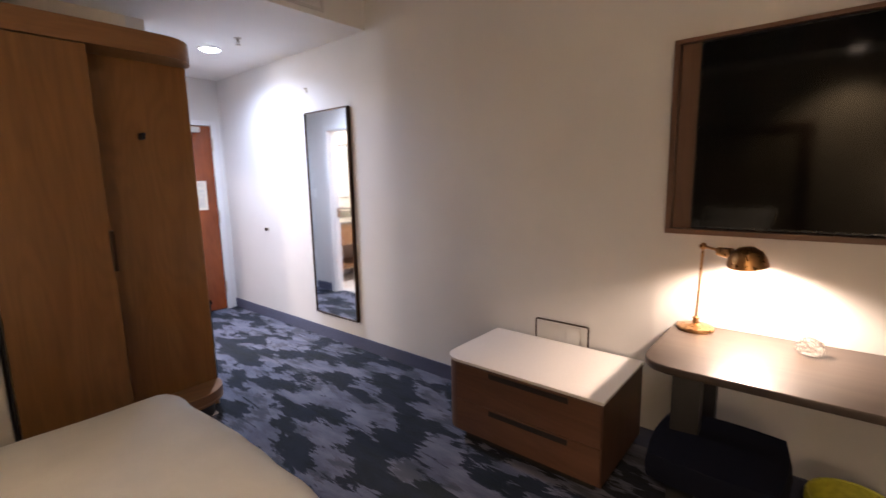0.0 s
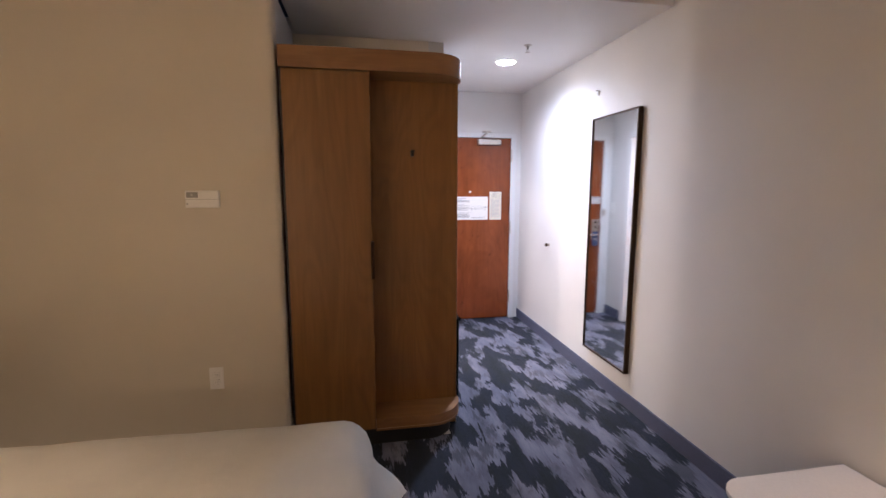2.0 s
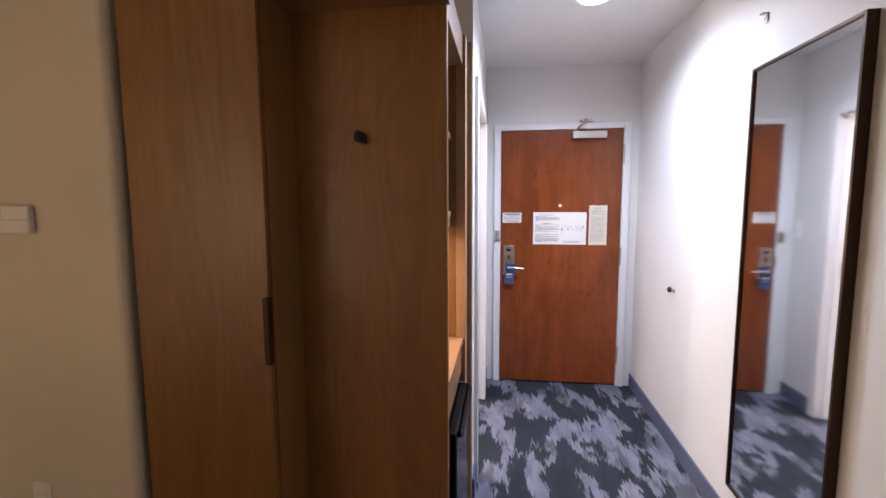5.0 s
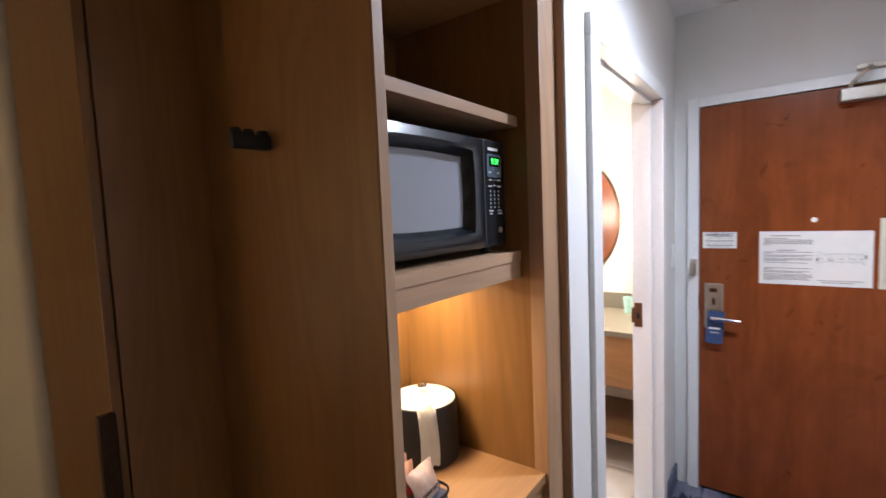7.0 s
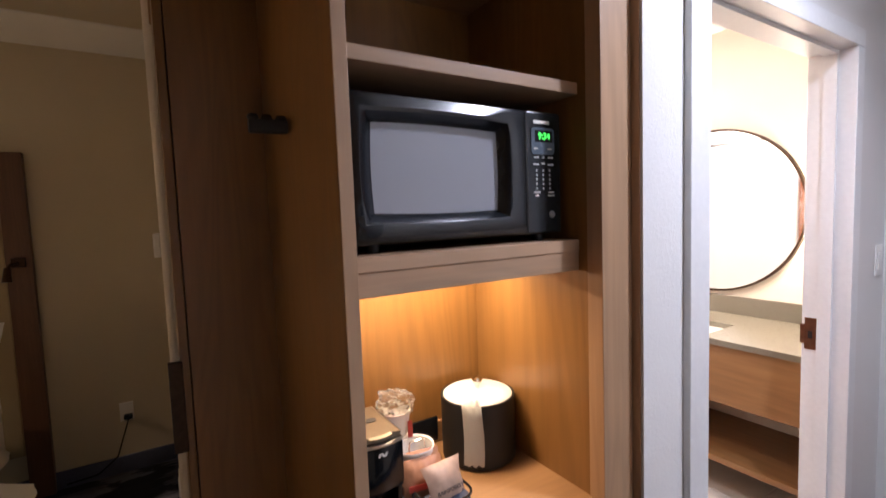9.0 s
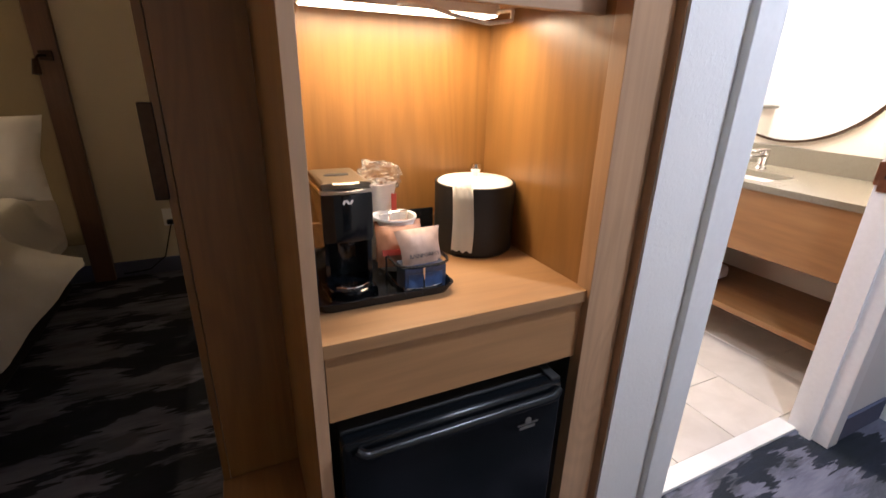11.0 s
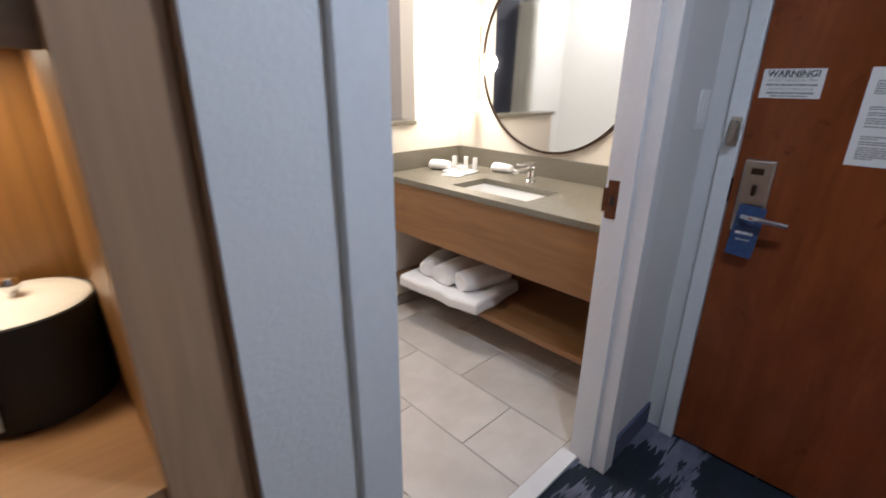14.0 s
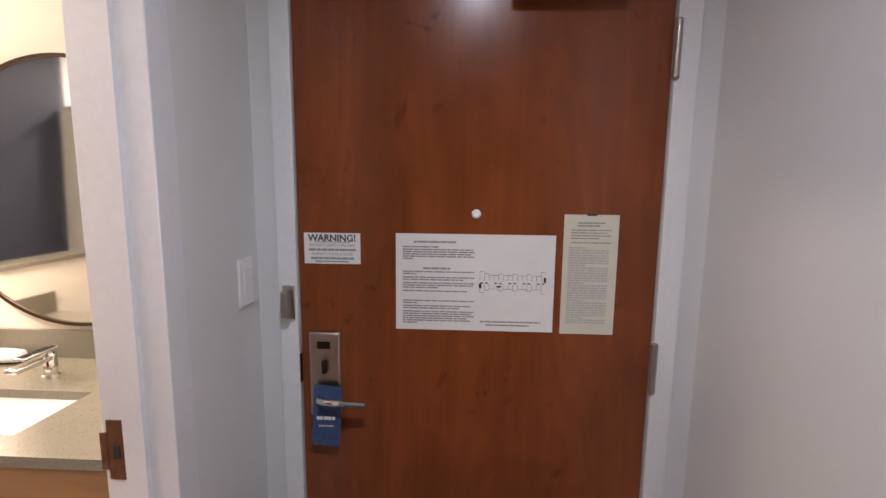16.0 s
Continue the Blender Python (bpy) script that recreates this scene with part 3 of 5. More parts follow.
for i in range(14):
    x = -0.568 + i * 0.0121
    up = 0.010 if i in (0, 13) else 0.004 * (i % 3 == 1)
    for z0, z1 in ((1.2755, 1.289 + up), (1.253 - up, 1.2665)):
        box(x, x + 0.0012, -0.003, -0.0024, z0, z1, bm=bm)
        box(x, x + 0.0121, -0.003, -0.0024, z1 if z1 > 1.27 else z0, (z1 if z1 > 1.27 else z0) + 0.0013, bm=bm)
    if i % 3 != 2:
        box(x + 0.002, x + 0.009, -0.0031, -0.0024, 1.2675, 1.2705, bm=own)
for x0, x1, z0, z1 in ((-0.570, -0.563, 1.255, 1.268), (-0.525, -0.512, 1.258, 1.262), (-0.404, -0.398, 1.272, 1.286)):
    box(x0, x1, -0.0031, -0.0024, z0, z1, bm=own)
part("floor_plan_drawing", bm, INK, plan, smooth=None)
part("plan_corridor", own, DARKINK, plan, smooth=None)

rate = sheet("rate_card", "tall cream printed rate card on the door", -0.358, -0.222, 1.139, 1.449, CREAMPAPER)
bars(rate, [(1.428, 1), (1.421, .8)], -0.325, -0.255, -0.0026, INK, 0.004, "heading")
bars(rate, [(1.41, 1), (1.403, .9), (1.396, 1), (1.389, .7), (1.378, 1)], -0.34, -0.24, -0.0026, INK, 0.0028)
bars(rate, [(1.365 - i * 0.0065, 0.95 if i % 7 else 0.4) for i in range(31)], -0.344, -0.238, -0.0026, LIGHTINK, 0.0042, "print_block")
part("clip", box(-0.302, -0.278, -0.004, -0.0005, 1.446, 1.452), MATTBLACK, rate)

tag = empty("door_hanger", "blue card door hanger on the lever", "door hanger", at=(-0.968, -0.03, 0.835))
bm = prism(round_rect(-0.038, 0.038, -0.085, 0.085, 0.006, 3), -0.0008, 0.0008, m=pose(-0.968, -0.034, 0.905, 90, 4, 0))
part("card", bm, BLUE, tag)
bars(tag, [(0.90, 1)], -0.995, -0.945, -0.0375, PAPER, 0.009, "print_line")
bars(tag, [(0.878, 1)], -0.99, -0.95, -0.0375, LIGHTINK, 0.005, "print_line")


def switch(name, c, label, axis):
    ob = empty(name, label, "light switch", at=c)
    x, y, z = c
    if axis == "x":
        part("plate", box(x, x + 0.006, y - 0.035, y + 0.035, z - 0.06, z + 0.06, 0.003), WHITE, ob)
        part("rocker", box(x + 0.006, x + 0.0095, y - 0.017, y + 0.017, z - 0.034, z + 0.034, 0.0015), WHITE, ob)
    else:
        part("plate", box(x - 0.035, x + 0.035, y - 0.006, y, z - 0.06, z + 0.06, 0.003), WHITE, ob)
        for dz in (-0.02, 0.02):
            soc = part("socket", box(x - 0.016, x + 0.016, y - 0.0085, y - 0.006, z + dz - 0.014, z + dz + 0.014, 0.003), WHITE, ob)
            part("slots", box(x - 0.007, x - 0.005, y - 0.009, y - 0.0084, z + dz - 0.004, z + dz + 0.005, bm=box(x + 0.005, x + 0.007, y - 0.009, y - 0.0084, z + dz - 0.004, z + dz + 0.005)), INK, soc)
    return ob


switch("light_switch", (-1.16, -0.064, 1.272), "white rocker light switch on the entry wall", "x")
switch("power_outlet", (-2.53, -2.43, 0.50), "white power outlet low on the beige wall", "y")

# ---- fixtures of the entry ----
ob = empty("ceiling_downlight", "round recessed bright white ceiling downlight", "downlight", at=(-0.57, -1.16, CEIL))
part("trim_ring", lathe([(0.075, 0), (0.095, 0), (0.093, -0.006), (0.078, -0.008), (0.075, 0)], (-0.57, -1.16, CEIL)), WHITE, ob)
part("lens", lathe([(0, -0.022), (0.030, -0.020), (0.055, -0.014), (0.070, -0.006), (0.074, 0), (0, 0)], (-0.57, -1.16, CEIL)), LENS, ob, "glowing white lens")
ob = empty("fire_sprinkler", "small pendant fire sprinkler under the ceiling", "sprinkler", at=(-0.55, -1.60, CEIL))
part("flange", lathe([(0, -0.004), (0.022, -0.006), (0.03, 0), (0, 0)], (-0.55, -1.60, CEIL), 20), NICKEL, ob)
part("pipe", tube((-0.55, -1.60, CEIL), (-0.55, -1.60, CEIL - 0.03), 0.008), NICKEL, ob)
part("deflector", lathe([(0, -0.05), (0.018, -0.05), (0.018, -0.048), (0, -0.046)], (-0.55, -1.60, CEIL), 16, tube((-0.558, -1.60, CEIL - 0.03), (-0.558, -1.60, CEIL - 0.05), 0.002, bm=tube((-0.542, -1.60, CEIL - 0.03), (-0.542, -1.60, CEIL - 0.05), 0.002))), NICKEL, ob)
SY, SZ = -0.825, 0.952
ob = empty("door_stop", "satin nickel wall door stop", "door stop", at=(0, SY, SZ))
part("base_plate", lathe([(0, -0.005), (0.016, -0.005), (0.019, 0), (0, 0)], (0, SY, SZ), 20, axis="x"), NICKEL, ob)
part("stem", tube((-0.003, SY, SZ), (-0.022, SY, SZ), 0.009), NICKEL, ob)
part("bumper", lathe([(0, -0.02), (0.012, -0.019), (0.017, -0.012), (0.017, -0.002), (0, 0)], (-0.018, SY, SZ), 16, axis="x"), BRONZE, ob)

ob = empty("wall_hook", "small nickel eye hook high on the wall", "hook", at=(0, -1.646, 2.2))
part("plate", box(-0.004, 0, -1.658, -1.634, 2.185, 2.215, 0.002), NICKEL, ob)
part("eye", wire([(-0.004 - 0.012 * (1 - math.cos(a)), -1.646 + 0.012 * math.sin(a), 2.21) for a in [i * math.pi / 5 for i in range(11)]], 0.0025), NICKEL, ob)
part("eye", wire([(-0.004, -1.646 + 0.012 * math.sin(a), 2.188 + 0.012 * math.cos(a)) for a in [i * math.pi / 5 for i in range(11)]], 0.0025), NICKEL, ob)
ob = empty("air_vent", "beige air supply grille on the bulkhead", "air vent", at=(-0.58, -2.43, 2.56))
part("frame", box(-0.82, -0.36, -2.438, -2.43, 2.55, 2.57, 0.002, bm=box(-0.82, -0.36, -2.438, -2.43, 2.71, 2.73, 0.002, bm=box(-0.82, -0.80, -2.438, -2.43, 2.57, 2.71, bm=box(-0.38, -0.36, -2.438, -2.43, 2.57, 2.71)))), WALL, ob)
for i in range(7):
    part("slat", prism([(-0.004, -0.001), (0.010, 0.006), (0.010, 0.008), (-0.004, 0.001)], -0.80, -0.38, m=Matrix.Translation((0, -2.44, 2.58 + i * 0.019)) @ pose(0, 0, 0, 90, 0, 90)), WALL, ob)

# tall mirror
mir = empty("wall_mirror", "tall mirror in a thin dark bronze frame", "mirror", at=(0, -1.93, 0.24))
Y0, Y1, Z0, Z1 = -2.210, -1.626, 0.238, 2.005
part("glass", box(-0.026, -0.006, Y0 + 0.010, Y1 - 0.010, Z0 + 0.010, Z1 - 0.010), MIRROR, mir, "clear mirror glass", smooth=None)
for a, b, c, d in ((Y0, Y0 + 0.011, Z0, Z1), (Y1 - 0.011, Y1, Z0, Z1)):
    part("frame_stile", box(-0.034, 0, a, b, c, d, 0.0015), BRONZE, mir)
for c, d in ((Z0, Z0 + 0.011), (Z1 - 0.011, Z1)):
    part("frame_rail", box(-0.034, 0, Y0 + 0.011, Y1 - 0.011, c, d, 0.0015), BRONZE, mir)

# ---- wardrobe with open corner ----
RC = 0.20
ward = empty("wardrobe", "oak laminate wardrobe with a rounded open end", "wardrobe", at=(-1.7, -2.3, 0))


def rounded(x1, y0, r, x0, y1):
    return [(x0, y0)] + arc(x1 - r, y0 + r, r, 270, 360, 14) + [(x1, y1), (x0, y1)]


part("header", prism(rounded(-1.185, -2.413, RC, -2.158, -2.19), 2.092, 2.198, 0.002), OAKX, ward)
part("base_shelf", prism(rounded(-1.185, -2.410, RC, -1.705, -2.187), 0.105, 0.175, 0.003), OAKX, ward, "rounded oak base shelf")
part("shelf_edge", prism(rounded(-1.1845, -2.4105, RC, -1.705, -2.187), 0.118, 0.122), EDGE, ward)
part("toe_kick", prism(rounded(-1.235, -2.36, 0.16, -2.15, -2.19), 0.0, 0.105), MATTBLACK, ward)
# matt black instead of oak: the dark of the wall gap, put into colour
part("side_panel", box(-2.158, -2.148, -2.395, -1.80, 0.105, 2.092), MATTBLACK, ward)
part("side_panel", box(-1.722, -1.704, -2.388, -2.19, 0.175, 2.092, 0.001), OAK, ward)
part("back_panel", box(-1.704, -1.198, -2.2005, -2.1925, 0.175, 2.092), OAK, ward)
part("top_panel", box(-2.158, -1.722, -2.19, -1.80, 2.092, 2.11), OAK, ward)
part("floor_panel", box(-2.148, -1.722, -2.38, -1.80, 0.105, 0.123), OAK, ward)
wdoor = part("door", box(-2.146, -1.708, -2.408, -2.390, 0.118, 2.086, 0.002), OAK, ward)
part("handle", box(-1.716, -1.699, -2.432, -2.404, 1.0, 1.205, 0.002), BRONZE, wdoor, "dark bronze edge pull")
hk = part("hook_rail", prism([(-1.478, -2.272), (-1.462, -2.272), (-1.456, -2.204), (-1.474, -2.204)], 1.672, 1.698, 0.004), MATTBLACK, ward, "dark bronze coat hook")
for y in (-2.264, -2.240, -2.214):
    part("peg", lathe([(0.008, 0), (0.011, 0.006), (0.008, 0.012), (0, 0.012)], (-1.467, y, 1.694), 12), MATTBLACK, hk)

# ---- cabinet column with the niche ----
cab = empty("hospitality_cabinet", "oak laminate cabinet column with lit niche", "cabinet", at=(-1.43, -1.88, 0))
part("side_panel", box(-1.66, -1.198, -2.1915, -2.179, 0.0, 2.195, 0.001), OAK, cab)
part("front_edge", box(-1.1975, -1.194, -2.2005, -2.1785, 0.0, 2.195, 0.001), EDGEZ, cab, "pale oak edge band")
part("side_panel", box(-1.66, -1.2255, -1.642, -1.625, 0.08, 2.195, 0.001), OAK, cab)
part("stile", box(-1.225, -1.185, -1.646, -1.549, 0.08, 2.195, 0.0015), EDGEZ, cab, "upright oak filler strip")
part("scribe_strip", box(-1.222, -1.166, -1.5485, -1.5455, 0.0, 2.195), EDGEZ, cab, "brown scribe strip against the wall")
part("stile_kick", box(-1.24, -1.21, -1.625, -1.555, 0.0, 0.08), MATTBLACK, cab)
part("back_panel", box(-1.66, -1.645, -2.179, -1.642, 0.08, 2.195), OAK, cab)
part("top_panel", box(-1.645, -1.198, -2.179, -1.642, 2.07, 2.195, 0.001), OAKY, cab)
part("shelf", box(-1.645, -1.249, -2.179, -1.642, 1.755, 1.78, 0.0015), EDGE, cab)
part("shelf", box(-1.645, -1.249, -2.179, -1.642, 1.417, 1.443, 0.0015), EDGE, cab, "shelf under the microwave")
part("light_valance", box(-1.270, -1.2515, -2.179, -1.642, 1.375, 1.417, 0.001), EDGE, cab)
part("counter", box(-1.645, -1.194, -2.179, -1.642, 0.840, 0.866, 0.0015), OAKY, cab, "oak laminate counter")
part("drawer_front", box(-1.222, -1.203, -2.176, -1.645, 0.706, 0.836, 0.0015), OAKY, cab)
# matt black sheets added over the oak to keep the fridge recess dark
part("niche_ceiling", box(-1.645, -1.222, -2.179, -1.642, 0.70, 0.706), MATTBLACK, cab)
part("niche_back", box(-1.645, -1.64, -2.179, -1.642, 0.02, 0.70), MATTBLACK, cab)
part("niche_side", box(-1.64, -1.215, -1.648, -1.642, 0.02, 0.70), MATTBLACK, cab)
part("backsplash", box(-1.645, -1.633, -2.179, -1.642, 0.866, 0.925, 0.001), OAKY, cab)
ob = empty("under_shelf_light", "thin warm light strip under the shelf", "strip light", at=(-1.55, -1.9, 1.41))
part("housing", box(-1.59, -1.51, -2.12, -1.70, 1.395, 1.417, 0.003), WHITE, ob)
part("lens", box(-1.585, -1.515, -2.115, -1.705, 1.392, 1.395), BARLENS, ob)
part("cord", wire([(-1.53, -1.71, 1.402), (-1.46, -1.70, 1.40), (-1.40, -1.74, 1.372), (-1.38, -1.80, 1.362), (-1.40, -1.86, 1.372), (-1.46, -1.92, 1.40), (-1.53, -1.94, 1.402)], 0.004), WHITE, ob)

# ---- microwave ----
MX = -1.276
UP_Y = Matrix(((0, 0, 1, 0), (1, 0, 0, 0), (0, 1, 0, 0), (0, 0, 0, 1)))
mw = empty("microwave_oven", "black countertop microwave with a grey window", "microwave", at=(-1.45, -1.9, 1.443))
for x in (-1.32, -1.6):
    for y in (-2.1, -1.7):
        part("foot", tube((x, y, 1.443), (x, y, 1.458), 0.012), MATTBLACK, mw)
part("body", box(-1.635, MX - 0.03, -2.158, -1.662, 1.456, 1.722, 0.008, 3), BLACK, mw)


def bowed(y0, y1, z0, z1, k, n=8):
    """Outline of (y, z) whose four sides bulge outwards by k."""
    pts = []
    for (ya, za), (yb, zb), (ny, nz) in (((y1, z1), (y0, z1), (0, 1)), ((y0, z1), (y0, z0), (-1, 0)), ((y0, z0), (y1, z0), (0, -1)), ((y1, z0), (y1, z1), (1, 0))):
        for i in range(n):
            f = i / n
            q = k * 4 * f * (1 - f)
            pts.append((ya + (yb - ya) * f + ny * q, za + (zb - za) * f + nz * q))
    return pts


# door with a bowed frame and a deep sunken window
own = bmesh.new()
loops = []
for (y0, y1, z0, z1, k), x in (((-2.154, -1.768, 1.460, 1.719, 0.0), MX - 0.03), ((-2.154, -1.768, 1.460, 1.719, 0.0), MX - 0.010), ((-2.148, -1.769, 1.467, 1.714, 0.001), MX - 0.002),
                             ((-2.132, -1.808, 1.492, 1.691, 0.005), MX + 0.004), ((-2.124, -1.815, 1.499, 1.685, 0.005), MX + 0.001), ((-2.108, -1.822, 1.508, 1.677, 0.004), MX - 0.020), ((-2.101, -1.829, 1.515, 1.671, 0.003), MX - 0.026)):
    loops.append([own.verts.new((x, y, z)) for y, z in bowed(y0, y1, z0, z1, k)])
for p, q in zip(loops, loops[1:]):
    for i in range(len(p)):
        j = (i + 1) % len(p)
        own.faces.new((p[i], p[j], q[j], q[i]))
mdoor = part("door", own, MWBLACK, mw, smooth=40)
part("window", prism(bowed(-2.103, -1.827, 1.513, 1.673, 0.003), 0, 0.004, m=Matrix.Translation((MX - 0.029, 0, 0)) @ UP_Y), GREYGLASS, mdoor, "grey mesh window")
pan = part("control_panel", box(MX - 0.03, MX - 0.002, -1.7665, -1.664, 1.460, 1.719, 0.006, 3), MWBLACK, mw)
part("panel_seam", box(MX - 0.0025, MX - 0.0012, -1.7665, -1.7645, 1.465, 1.714), MATTBLACK, pan)
part("display", prism(round_rect(-1.752, -1.686, 1.628, 1.684, 0.008, 4), 0, 0.0015, m=Matrix.Translation((MX - 0.002, 0, 0)) @ UP_Y), LCD, pan, "grey-blue display plate")
part("display_glass", box(MX - 0.0006, MX + 0.0002, -1.742, -1.692, 1.654, 1.678), BLACK, pan)
letters("9:34", 0.020, pose(MX + 0.0009, -1.717, 1.666, 90, 0, 90), GREEN, pan, "digits")
part("maker_mark", box(MX - 0.002, MX - 0.001, -1.745, -1.700, 1.692, 1.699), PAPER, pan)
bm = bmesh.new()
for y, z, w in ((-1.740, 1.640, 0.012), (-1.700, 1.640, 0.012), (-1.738, 1.622, 0.013), (-1.719, 1.622, 0.006), (-1.698, 1.622, 0.014), (-1.740, 1.607, 0.016), (-1.719, 1.609, 0.009), (-1.698, 1.607, 0.016), (-1.738, 1.548, 0.018), (-1.697, 1.548, 0.016), (-1.738, 1.541, 0.010), (-1.697, 1.541, 0.018)):
    box(MX - 0.002, MX - 0.0002, y - w / 2, y + w / 2, z - 0.0018, z + 0.0018, bm=bm)
for k in range(5):
    for y in (-1.738, -1.719, -1.700):
        box(MX - 0.002, MX - 0.0012, y - 0.0018, y + 0.0018, 1.592 - k * 0.0095, 1.597 - k * 0.0095, bm=bm)
part("key_print", bm, LIGHTINK, pan, smooth=None)
part("start_key", lathe([(0, 0), (0.008, 0), (0.007, 0.003), (0, 0.003)], (MX - 0.002, -1.695, 1.50), 16, axis="x"), NICKEL, pan)
part("badge", box(MX - 0.004, MX - 0.003, -2.146, -2.132, 1.470, 1.478), PAPER, mw)

# ---- mini fridge ----
FRIDGE = plain("fridge_enamel", (0.004, 0.005, 0.006), 0.2, speck=0.1, scale=5, bumpy=0)
FRIDGE.node_tree.nodes["Principled BSDF"].inputs["Specular IOR Level"].default_value = 0.25
fr = empty("mini_fridge", "black compact refrigerator in the cabinet base", "fridge", at=(-1.4, -1.93, 0))
part("body", box(-1.62, -1.212, -2.160, -1.700, 0.03, 0.672, 0.006), MATTBLACK, fr)
for x in (-1.58, -1.23):
    for y in (-2.12, -1.74):
        part("foot", tube((x, y, 0), (x, y, 0.03), 0.016), MATTBLACK, fr)
fd = part("door", box(-1.209, -1.169, -2.163, -1.697, 0.075, 0.676, 0.010, 3), FRIDGE, fr, "glossy black door")
part("top_grip", wire([(-1.165, -2.142, 0.668), (-1.158, -2.128, 0.656), (-1.158, -1.728, 0.656), (-1.165, -1.714, 0.668)], 0.011, seg=12), FRIDGE, fd)
part("badge_bar", box(-1.169, -1.1678, -1.805, -1.755, 0.594, 0.597, bm=box(-1.169, -1.1678, -1.80, -1.762, 0.584, 0.590)), NICKEL, fd)
part("badge_mark", lathe([(0, 0.0012), (0.008, 0.0012), (0.008, 0), (0, 0)], (-1.169, -1.780, 0.603), 16, axis="x"), NICKEL, fd)
part("hinge_cover", box(-1.23, -1.18, -1.72, -1.698, 0.674, 0.681, 0.002), MATTBLACK, fr)
part("kick_grille", box(-1.215, -1.20, -2.15, -1.70, 0.03, 0.072), MATTBLACK, fr)
part("foot_clip", box(-1.19, -1.16, -1.696, -1.68, 0.085, 0.105, 0.002), WHITE, fr)

# ---- on the counter ----
CZ = 0.866
tray = empty("serving_tray", "black plastic serving tray on the counter", "tray", at=(-1.4, -2.03, CZ))
own = bmesh.new()
ls = []
for d, z in ((0.010, 0.0), (0.0, 0.020), (0.004, 0.020), (0.014, 0.004)):
    ls.append([own.verts.new((x, y, CZ + z)) for x, y in round_rect(-1.59 + d, -1.286 - d, -2.172 + d, -1.897 - d, 0.022, 5)])
for p, q in zip(ls, ls[1:]):
    for i in range(len(p)):
        j = (i + 1) % len(p)
        own.faces.new((p[i], p[j], q[j], q[i]))
own.faces.new(ls[0][::-1])
own.faces.new(ls[-1])
part("tray_body", own, BLACK, tray)

TZ = CZ + 0.0045
cm = empty("coffee_maker", "black single-cup coffee maker on the tray", "coffee maker", at=(-1.40, -2.095, TZ))


def maker_plan(front, half, bow, back=-1.50):
    """Plan with a gently bowed front."""
    return [(back, -2.093 - half), (front - 0.012, -2.093 - half)] + [(front - bow * (f * f), -2.093 + half * 0.93 * f) for f in (-1, -0.6, -0.2, 0.2, 0.6, 1)] + [(front - 0.012, -2.093 + half), (back, -2.093 + half)]


part("base", prism(maker_plan(-1.305, 0.044, 0.022), TZ, TZ + 0.024, 0.004), GLOSSBLACK, cm)
part("base_band", prism(maker_plan(-1.3035, 0.0445, 0.022, -1.42), TZ + 0.001, TZ + 0.005), CHROME, cm)
part("drip_plate", prism([(-1.318 - 0.014 * f * f - g, -2.093 + 0.031 * f) for g, ff in ((0.0, (-1, -0.5, 0, 0.5, 1)), (0.020, (1, 0.5, 0, -0.5, -1))) for f in ff], TZ + 0.024, TZ + 0.028, 0.001), CHROME, cm, "bright metal drip plate")
rec = [(-1.50, -2.137), (-1.352, -2.137)] + [(-1.352 - 0.040 * math.sqrt(max(0.0, 1 - f * f)), -2.093 + 0.036 * f) for f in (-1, -0.85, -0.5, 0, 0.5, 0.85, 1)] + [(-1.352, -2.049), (-1.50, -2.049)]
part("column", prism(rec, TZ + 0.024, TZ + 0.110), GLOSSBLACK, cm)
part("head", prism(maker_plan(-1.333, 0.046, 0.012), TZ + 0.110, TZ + 0.200, 0.004), GLOSSBLACK, cm)
part("brew_spout", lathe([(0, 0), (0.014, 0), (0.018, 0.014), (0, 0.014)], (-1.362, -2.093, TZ + 0.097), 20), BLACK, cm)
part("lid_ring", prism(maker_plan(-1.332, 0.047, 0.012), TZ + 0.200, TZ + 0.207, 0.002), NICKEL, cm, "bronze-grey metal ring")
part("lid", prism(maker_plan(-1.337, 0.045, 0.012, -1.49), TZ + 0.207, TZ + 0.219, 0.008), LIDBRONZE, cm)
part("lid_slot", prism(round_rect(-1.425, -1.408, -2.118, -2.072, 0.007, 4), TZ + 0.2185, TZ + 0.2205), MATTBLACK, cm)
bm = bmesh.new()
for y, lean in ((-2.101, 0.0012), (-2.0945, -0.0012), (-2.088, 0.0012)):
    for z0, z1, d in ((0.183, 0.1855, -lean), (0.1855, 0.188, 0), (0.188, 0.190, lean)):
        box(-1.3335, -1.3318, y - 0.0017 + d, y + 0.0017 + d, TZ + z0, TZ + z1, bm=bm)
part("maker_mark", bm, PAPER, cm, smooth=None)
part("power_cord", wire([(-1.49, -2.135, TZ + 0.03), (-1.46, -2.156, TZ + 0.06), (-1.40, -2.160, TZ + 0.075), (-1.35, -2.158, TZ + 0.05), (-1.36, -2.156, TZ + 0.02), (-1.42, -2.157, TZ + 0.012), (-1.48, -2.155, TZ + 0.012)], 0.0055), BLACK, cm)

